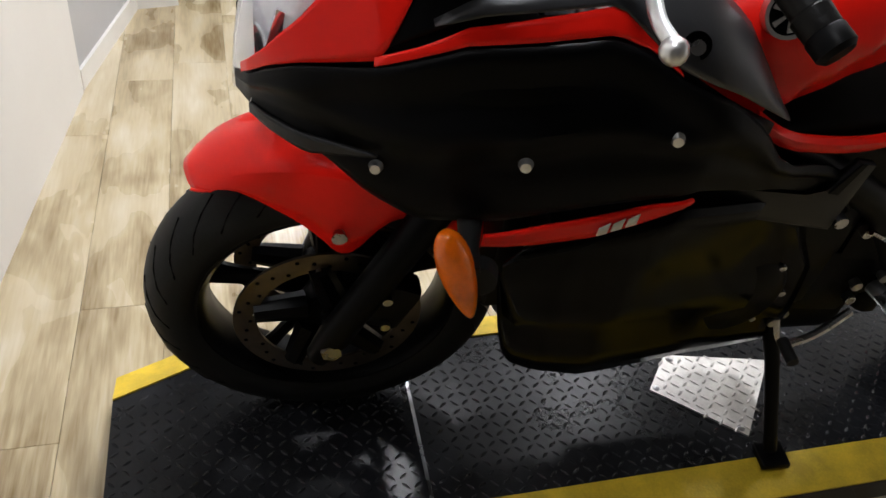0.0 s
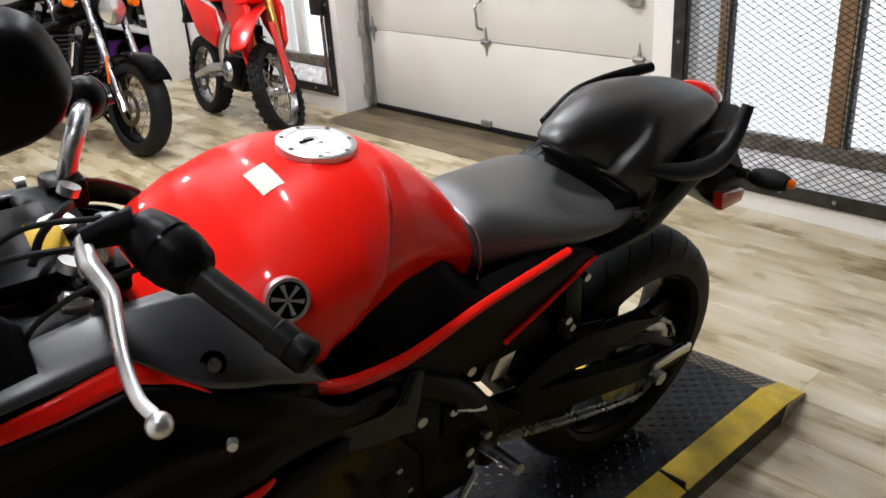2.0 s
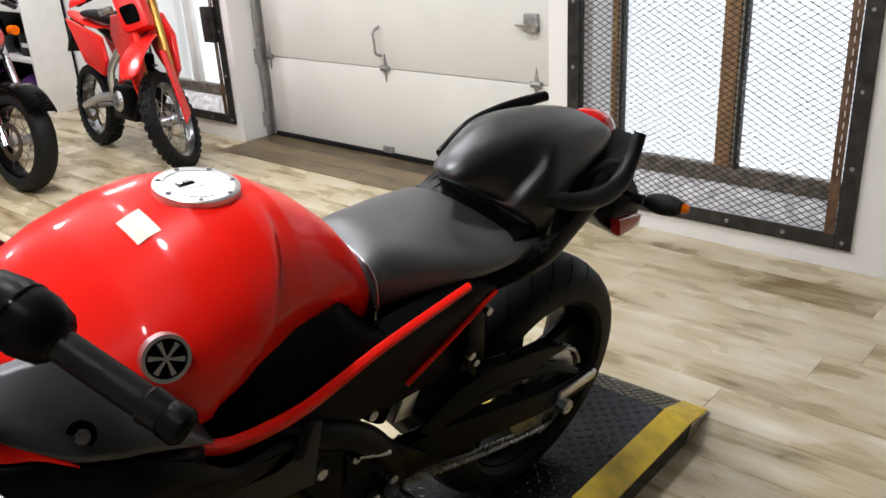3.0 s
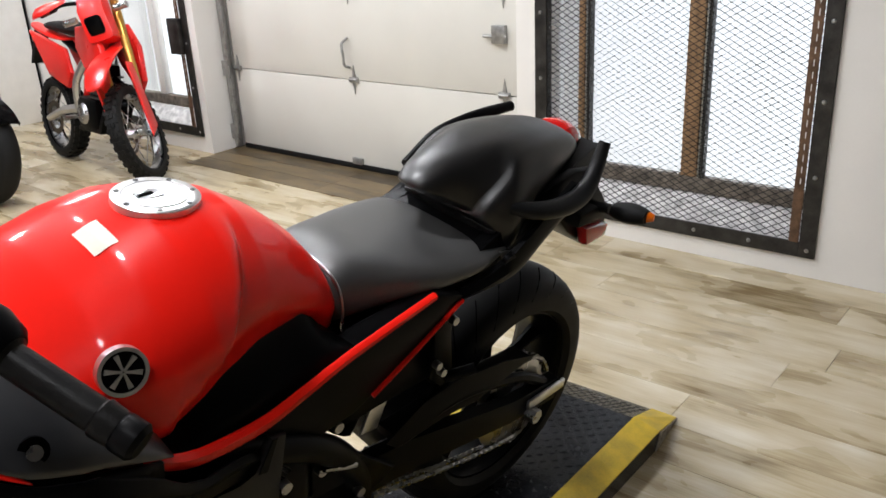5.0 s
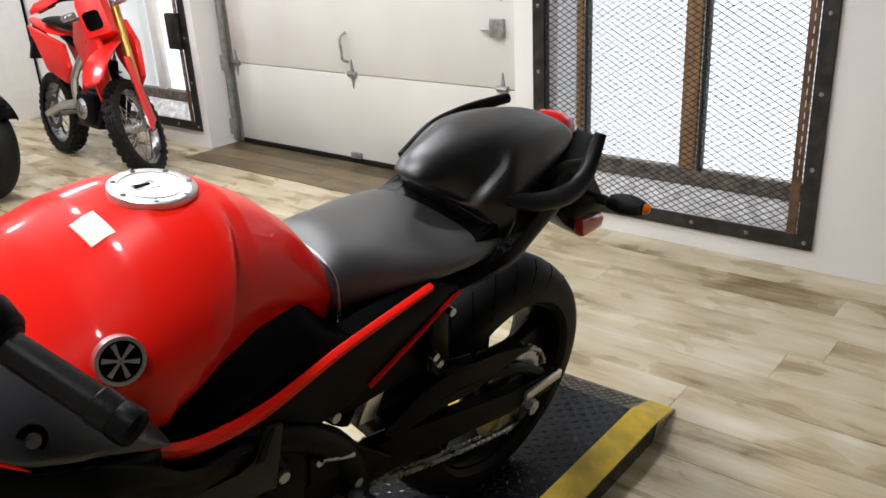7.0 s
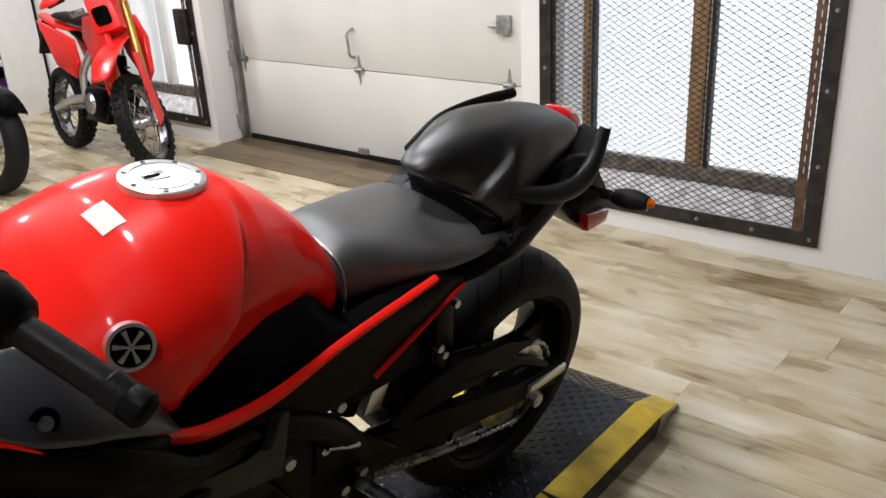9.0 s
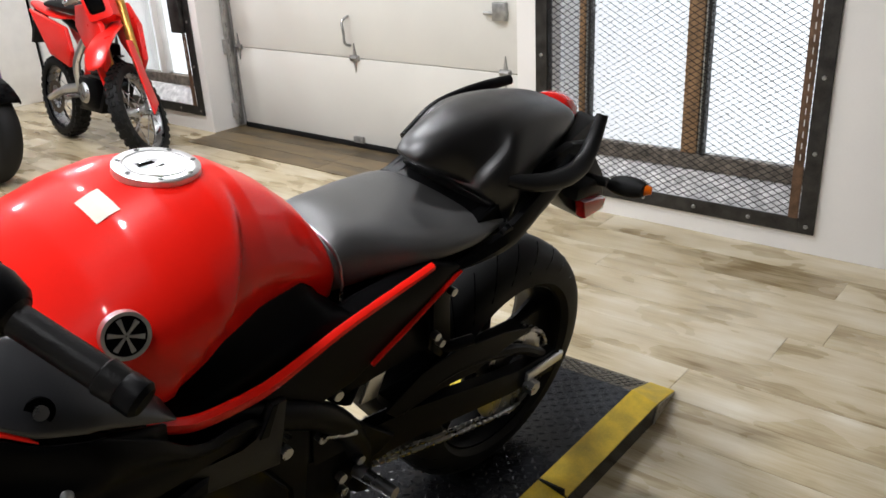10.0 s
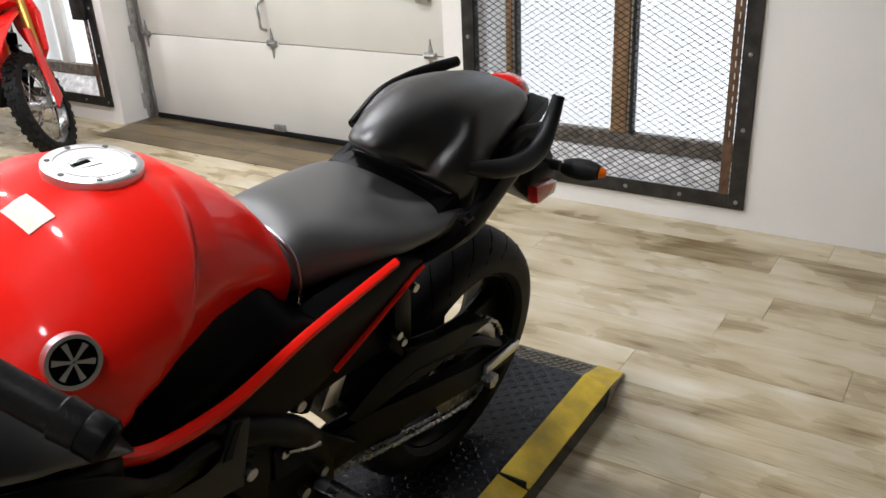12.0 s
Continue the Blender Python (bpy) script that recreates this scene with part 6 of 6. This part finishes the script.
def cruiser(m, label, L=1.38):
    e = empty("cruiser_motorcycle", m, label, "motorcycle", "black cruisers")
    r = 0.295
    spoked_wheel(e, "rear_wheel", 0.0, r, 0.14, False, "wide rear wheel")
    spoked_wheel(e, "front_wheel", L, r, 0.125, False, "wire-spoked front wheel", BLACK_SATIN)
    up = Vector((-0.46, 0, 0.888))
    for s in (-1, 1):
        a = Vector((L + 0.02, s * 0.10, r - 0.02))
        part("fork_leg", tube([a, a + up * 0.28], 0.026, 12), CHROME, e, "chrome fork leg")
        part("fork_tube", tube([a + up * 0.26, a + up * 0.72], 0.022, 12), STEEL, e)
        part("amber_reflector", box(L - 0.09, L - 0.075, s * 0.128 - 0.006, s * 0.128 + 0.006, 0.44, 0.60, 0.003), AMBER, e, "amber strip reflector")
        part("turn_signal", disc((L - 0.30, s * 0.21, 0.90), (1, 0, 0), 0.028, 0.05, 14), AMBER, e)
        part("grip", tube([(L - 0.47, s * 0.27, 1.06), (L - 0.56, s * 0.39, 1.03)], 0.018, 8), GRIP, e)
        part("mirror", tube([(L - 0.42, s * 0.24, 1.06), (L - 0.42, s * 0.32, 1.20)], [0.006, 0.006], 6), CHROME, e)
        mh = disc((L - 0.42, s * 0.36, 1.22), (1, 0, 0.1), 0.05, 0.015, 20)
        part("mirror_head", mh, BLACK_GLOSS, e, "round black mirror")
        part("shock", tube([(0.02, s * 0.13, 0.34), (0.16, s * 0.13, 0.62)], 0.026, 10), CHROME, e, "chrome rear shock")
        part("exhaust", tube([(0.80, s * 0.13 if s < 0 else 0.12, 0.50), (0.88, -0.17, 0.40), (0.78, -0.19, 0.28), (0.4, -0.20, 0.26 + 0.05 * s), (-0.2, -0.21, 0.27 + 0.07 * s)], [0.025, 0.027, 0.028, 0.035, 0.042], 12, None, 5), CHROME, e, "chrome exhaust pipe")
    for nm, x, a0, a1 in (("front_fender", L, 35, 150), ("rear_fender", 0.0, 20, 200)):
        b = bmesh.new()
        rings = []
        for k in range(15):
            t = radians(a0 + (a1 - a0) * k / 14)
            rings.append([b.verts.new((x + q * math.cos(t), y, r + q * math.sin(t))) for q, y in ((r + 0.0, -0.085), (r + 0.025, -0.08), (r + 0.035, 0), (r + 0.025, 0.08), (r + 0.0, 0.085))])
        skin(b, rings, False)
        thicken(part(nm, b, BLACK_GLOSS, e, "gloss black fender"), 0.004)
    shell([oval(0.55, 0.80, 0.05, 0.04), oval(0.66, 0.82, 0.13, 0.09), oval(0.82, 0.85, 0.145, 0.10), oval(0.95, 0.87, 0.10, 0.07), oval(1.0, 0.88, 0.05, 0.04)], "fuel_tank", BLACK_GLOSS, e, "gloss black teardrop tank")
    part("tank_stripe", box(0.70, 0.90, -0.04, 0.04, 0.945, 0.955, 0.004), SILVER, e, "silver tank stripe")
    shell([oval(-0.10, 0.66, 0.08, 0.04), oval(0.15, 0.67, 0.13, 0.05), oval(0.38, 0.68, 0.14, 0.06), oval(0.58, 0.75, 0.08, 0.05)], "seat", RUBBER, e, "black saddle")
    hlm = Matrix.Translation((L - 0.22, 0, 0.86)) @ Matrix.Rotation(radians(-90), 4, "Z")
    hp = part("headlight", lathe([(0.0, -0.10), (0.05, -0.09), (0.08, -0.04), (0.088, 0.02), (0.092, 0.03)], hlm, 28), BLACK_GLOSS, e, "round headlight")
    part("lens", lathe([(0.0, 0.045), (0.05, 0.04), (0.088, 0.03)], hlm, 28), REFLECTOR, hp, "bright round lens")
    part("handlebar", tube([(L - 0.50, -0.30, 1.06), (L - 0.40, -0.16, 1.08), (L - 0.36, -0.05, 1.0), (L - 0.36, 0.05, 1.0), (L - 0.40, 0.16, 1.08), (L - 0.50, 0.30, 1.06)], 0.013, 8, None, 4), CHROME, e, "chrome handlebar")
    eg = part("engine", box(0.40, 0.92, -0.11, 0.11, 0.24, 0.45, 0.04), BLACK_SATIN, e, "black V-twin engine")
    for cx, lean in ((0.58, -22), (0.76, 22)):
        for k in range(8):
            f = box(cx - 0.075, cx + 0.075, -0.085, 0.085, 0.45 + 0.03 * k, 0.463 + 0.03 * k, 0.004)
            bmesh.ops.rotate(f, cent=(cx, 0, 0.40), matrix=Matrix.Rotation(radians(lean), 3, "Y"), verts=f.verts)
            part("cooling_fin", f, CHARCOAL, eg)
        c = box(cx - 0.055, cx + 0.055, -0.065, 0.065, 0.43, 0.71, 0.01)
        bmesh.ops.rotate(c, cent=(cx, 0, 0.40), matrix=Matrix.Rotation(radians(lean), 3, "Y"), verts=c.verts)
        part("cylinder", c, BLACK_SATIN, eg)
        part("rocker_cover", disc((cx + math.sin(radians(lean)) * 0.33, 0, 0.40 + 0.33 * math.cos(radians(lean))), (0, 1, 0), 0.045, 0.13, 14), CHROME, eg, "chrome rocker cover")
        part("pushrod_tube", tube([(cx, -0.10, 0.36), (cx + math.sin(radians(lean)) * 0.3, -0.10, 0.66)], 0.012, 8), CHROME, eg, "chrome pushrod tube")
    part("air_cleaner", disc((0.67, -0.16, 0.60), (0, 1, 0), 0.085, 0.05, 24), CHROME, eg, "round chrome air cleaner")
    part("primary_cover", prism([(0.30, 0.30), (0.50, 0.24), (0.85, 0.25), (0.95, 0.34), (0.85, 0.42), (0.45, 0.42)], 0.11, 0.15, 0.02), CHROME, eg, "chrome primary cover")
    part("frame_tube", tube([(L - 0.38, 0, 0.90), (L - 0.46, 0.09, 0.55), (L - 0.50, 0.10, 0.22), (0.45, 0.10, 0.20), (0.20, 0.10, 0.36)], 0.018, 8, None, 4), BLACK_SATIN, e)
    part("frame_tube", tube([(L - 0.38, 0, 0.90), (L - 0.46, -0.09, 0.55), (L - 0.50, -0.10, 0.22), (0.45, -0.10, 0.20), (0.20, -0.10, 0.36)], 0.018, 8, None, 4), BLACK_SATIN, e)
    part("swingarm", box(0.0, 0.42, 0.11, 0.14, 0.29, 0.34, 0.01), BLACK_SATIN, e)
    part("swingarm", box(0.0, 0.42, -0.14, -0.11, 0.29, 0.34, 0.01), BLACK_SATIN, e)
    part("side_stand", tube([(0.60, 0.12, 0.24), (0.64, 0.28, 0.01)], 0.012, 8), BLACK_SATIN, e)
    part("foot_control", tube([(0.95, -0.12, 0.30), (0.96, -0.28, 0.30)], 0.016, 8), RUBBER, e)
    return e


cr = cruiser(facing(1.72, 5.21, 0.14, -0.99, 7), "black cruiser with chrome forks and spoked wheels")
c2 = copy_thing(cr, facing(0.78, 5.64, 0.14, -0.99, 7))
c2["label"] = "black cruiser parked behind another black cruiser"
c3 = copy_thing(cr, facing(2.10, 7.10, 0.14, -0.99, 7))
c3["label"] = "black cruiser at the back of the row"

# small bikes beside the counter
pit = dirt_bike(facing(-0.30, 3.16, 0.93, 0.36, 4) @ Matrix.Scale(0.56, 4), WHITE, 1.15, "small black and white trail bike", STEEL, "trail bikes", BLACK_SATIN)
part("shroud_insert", prism([(0.54, 0.70), (0.64, 0.585), (0.84, 0.545), (0.78, 0.66), (0.62, 0.735)], -0.139, -0.133, 0.003), BLACK_SATIN, pit, "black shroud insert")
part("frame_cradle", tube([(0.86, -0.08, 0.62), (0.80, -0.10, 0.40), (0.66, -0.10, 0.22), (0.34, -0.10, 0.21), (0.22, -0.09, 0.40)], 0.03, 10, None, 4), BLACK_SATIN, pit, "black frame cradle")
part("air_box", box(0.18, 0.50, -0.12, 0.12, 0.44, 0.72, 0.03), BLACK_SATIN, pit, "black air box")
part("crankcase", box(0.36, 0.66, -0.135, -0.095, 0.25, 0.43, 0.03), SILVER, pit, "bright alloy crankcase")
part("engine_cover", lathe([(0.0, -0.03), (0.075, -0.03), (0.095, -0.02), (0.10, 0.0)], Matrix.Translation((0.52, -0.135, 0.355)), 28), SILVER, pit, "round silver engine cover")
pit2 = dirt_bike(facing(-0.46, 3.56, 0.93, 0.36, 4) @ Matrix.Scale(0.60, 4), ORANGE, 1.15, "small orange trail bike", STEEL, "trail bikes", BLACK_SATIN)
pit3 = copy_thing(pit2, facing(-0.52, 3.96, 0.93, 0.36, 4) @ Matrix.Scale(0.60, 4))
pit4 = copy_thing(pit2, facing(-0.58, 4.36, 0.93, 0.36, 4) @ Matrix.Scale(0.60, 4))

# black padded chair on sled legs beside the counter's end
st_ = empty("side_chair", pose(-0.27, 2.86, 0), "black padded chair on tubular sled legs", "chair")
part("seat", box(-0.17, 0.135, -0.19, 0.21, 0.39, 0.45, 0.025), VINYL, st_, "black padded seat")
part("seat_shell", box(-0.16, 0.12, -0.165, 0.185, 0.14, 0.388, 0.02), BLACK_SATIN, st_, "dark skirt under the seat")
for y in (-0.205, 0.225):
    part("sled_leg", tube([(-0.20, y, 0.47), (-0.05, y, 0.465), (0.10, y, 0.44), (0.155, y, 0.37), (0.165, y, 0.20), (0.16, y, 0.05), (0.11, y, 0.018), (-0.18, y, 0.018)], 0.016, 10, None, 6), BLACK_SATIN, st_, "black bent tube leg")
    part("end_cap", disc((0.165, y, 0.022), (0, 0, 1), 0.021, 0.042, 12), RUBBER, st_)
for z in (0.24, 0.36):
    part("leg_bolt", disc((0.165, -0.223, z), (0, 1, 0), 0.008, 0.008, 10), SILVER, st_, "bright bolt head")

# shelf against the window wall, far end
sh = empty("display_shelf", pose(2.95, 5.85, 0), "dark display shelf with white boards, part filled", "shelf")
part("back_panel", box(0.33, 0.345, 0, 2.2, 0.02, 1.9), BLACK_SATIN, sh, "dark back panel")
for z in (0.04, 0.42, 0.82, 1.25):
    part("shelf_board", box(0.0, 0.328, 0.022, 2.178, z, z + 0.035, 0.003), WHITE, sh, "white shelf board")
for y in (0.0, 2.18):
    part("side_panel", box(0.0, 0.328, y, y + 0.02, 0.001, 1.9, 0.003), WHITE, sh, "white side panel")
rng = random.Random(11)
for z in (0.077, 0.457, 0.857):
    y = 0.12
    while y < 2.0:
        kind = rng.random()
        w = rng.uniform(0.12, 0.24)
        x_ = 2.95 + 0.06
        if kind < 0.5:
            h_ = rng.uniform(0.14, 0.24)
            hb_ = empty("helmet", pose(x_ + 0.12, 5.85 + y + 0.1, z), "dark full-face helmet on the shelf", "helmet", "shelf goods")
            b = bmesh.new()
            bmesh.ops.create_uvsphere(b, u_segments=16, v_segments=10, radius=0.11)
            bmesh.ops.scale(b, vec=(1.1, 0.9, 1.0), verts=b.verts)
            for v in b.verts:
                v.co.z = max(v.co.z, -0.085) + 0.085
            part("helmet_shell", b, rng.choice([BLACK_GLOSS, BLACK_SATIN, BLUE, PURPLE]), hb_)
            part("visor", lathe([(0.112, -0.03), (0.116, 0.0), (0.112, 0.03)], Matrix.Translation((0, 0, 0.10)) @ Matrix.Rotation(radians(90), 4, "X"), 16, None, (120, 240)), BLACK_GLOSS, hb_)
            y += 0.26
        else:
            h_ = rng.uniform(0.10, 0.26)
            cb = empty("goods_box", pose(x_, 5.85 + y, z), "dark boxed goods on the shelf", "box", "shelf goods")
            part("carton", box(0, 0.2, 0, w, 0.0005, h_, 0.004), rng.choice([BLACK_SATIN, BLUE, CHARCOAL, BEIGE, PURPLE]), cb)
            part("label_bar", box(-0.002, -0.0005, w * 0.2, w * 0.8, h_ * 0.4, h_ * 0.6), WHITE, cb)
            y += w + 0.03

# ---- floor: planks running along y ----
PWID, PLEN = 0.18, 1.22
floor = tagged(link("floor", box(X0, WX + TH, Y0, Y1, -0.08, -0.0045), GAP), "pale greyish oak plank floor", "floor", kind="structure")


def plank_mesh(w, l):
    b = box(-w / 2 + 0.0005, w / 2 - 0.0005, -l / 2 + 0.0005, l / 2 - 0.0005, -0.0045, 0.0, 0.0)
    top = [f for f in b.faces if f.normal.z > 0.5 or all(v.co.z > -0.001 for v in f.verts)]
    bmesh.ops.bevel(b, geom=list({e for f in top for e in f.edges}), offset=0.0005, segments=1, affect="EDGES")
    bmesh.ops.recalc_face_normals(b, faces=b.faces)
    me = bpy.data.meshes.new("plank")
    b.to_mesh(me)
    b.free()
    me.materials.append(PLANK)
    return me


pm = plank_mesh(PWID, PLEN)
far_v, far_f = [], []
rng = random.Random(4)
cols = int((WX - X0) / PWID) + 1
for i in range(cols):
    x = WX - PWID * (i + 0.5)
    y = Y0 - rng.random() * PLEN + PLEN / 2
    while y - PLEN / 2 < Y1:
        if -1.1 < x and -2.0 < y < 6.2:
            ob = new("plank", pm)
            ob.location = (x, y, 0)
            ob.parent = floor
        else:
            a, b, c, d = x - PWID / 2 + 0.001, x + PWID / 2 - 0.001, max(Y0, y - PLEN / 2 + 0.001), min(Y1, y + PLEN / 2 - 0.001)
            n = len(far_v)
            far_v += [(a, c, -0.0045), (b, c, -0.0045), (b, d, -0.0045), (a, d, -0.0045), (a, c, 0), (b, c, 0), (b, d, 0), (a, d, 0)]
            far_f += [[n + q for q in f] for f in ((4, 5, 6, 7), (0, 1, 5, 4), (1, 2, 6, 5), (2, 3, 7, 6), (3, 0, 4, 7))]
        y += PLEN
me = bpy.data.meshes.new("far_planks")
me.from_pydata(far_v, [], far_f)
me.materials.append(PLANK_FAR)
fp = new("far_planks", me)
fp.parent = floor
tagged(fp, kind="stuff")
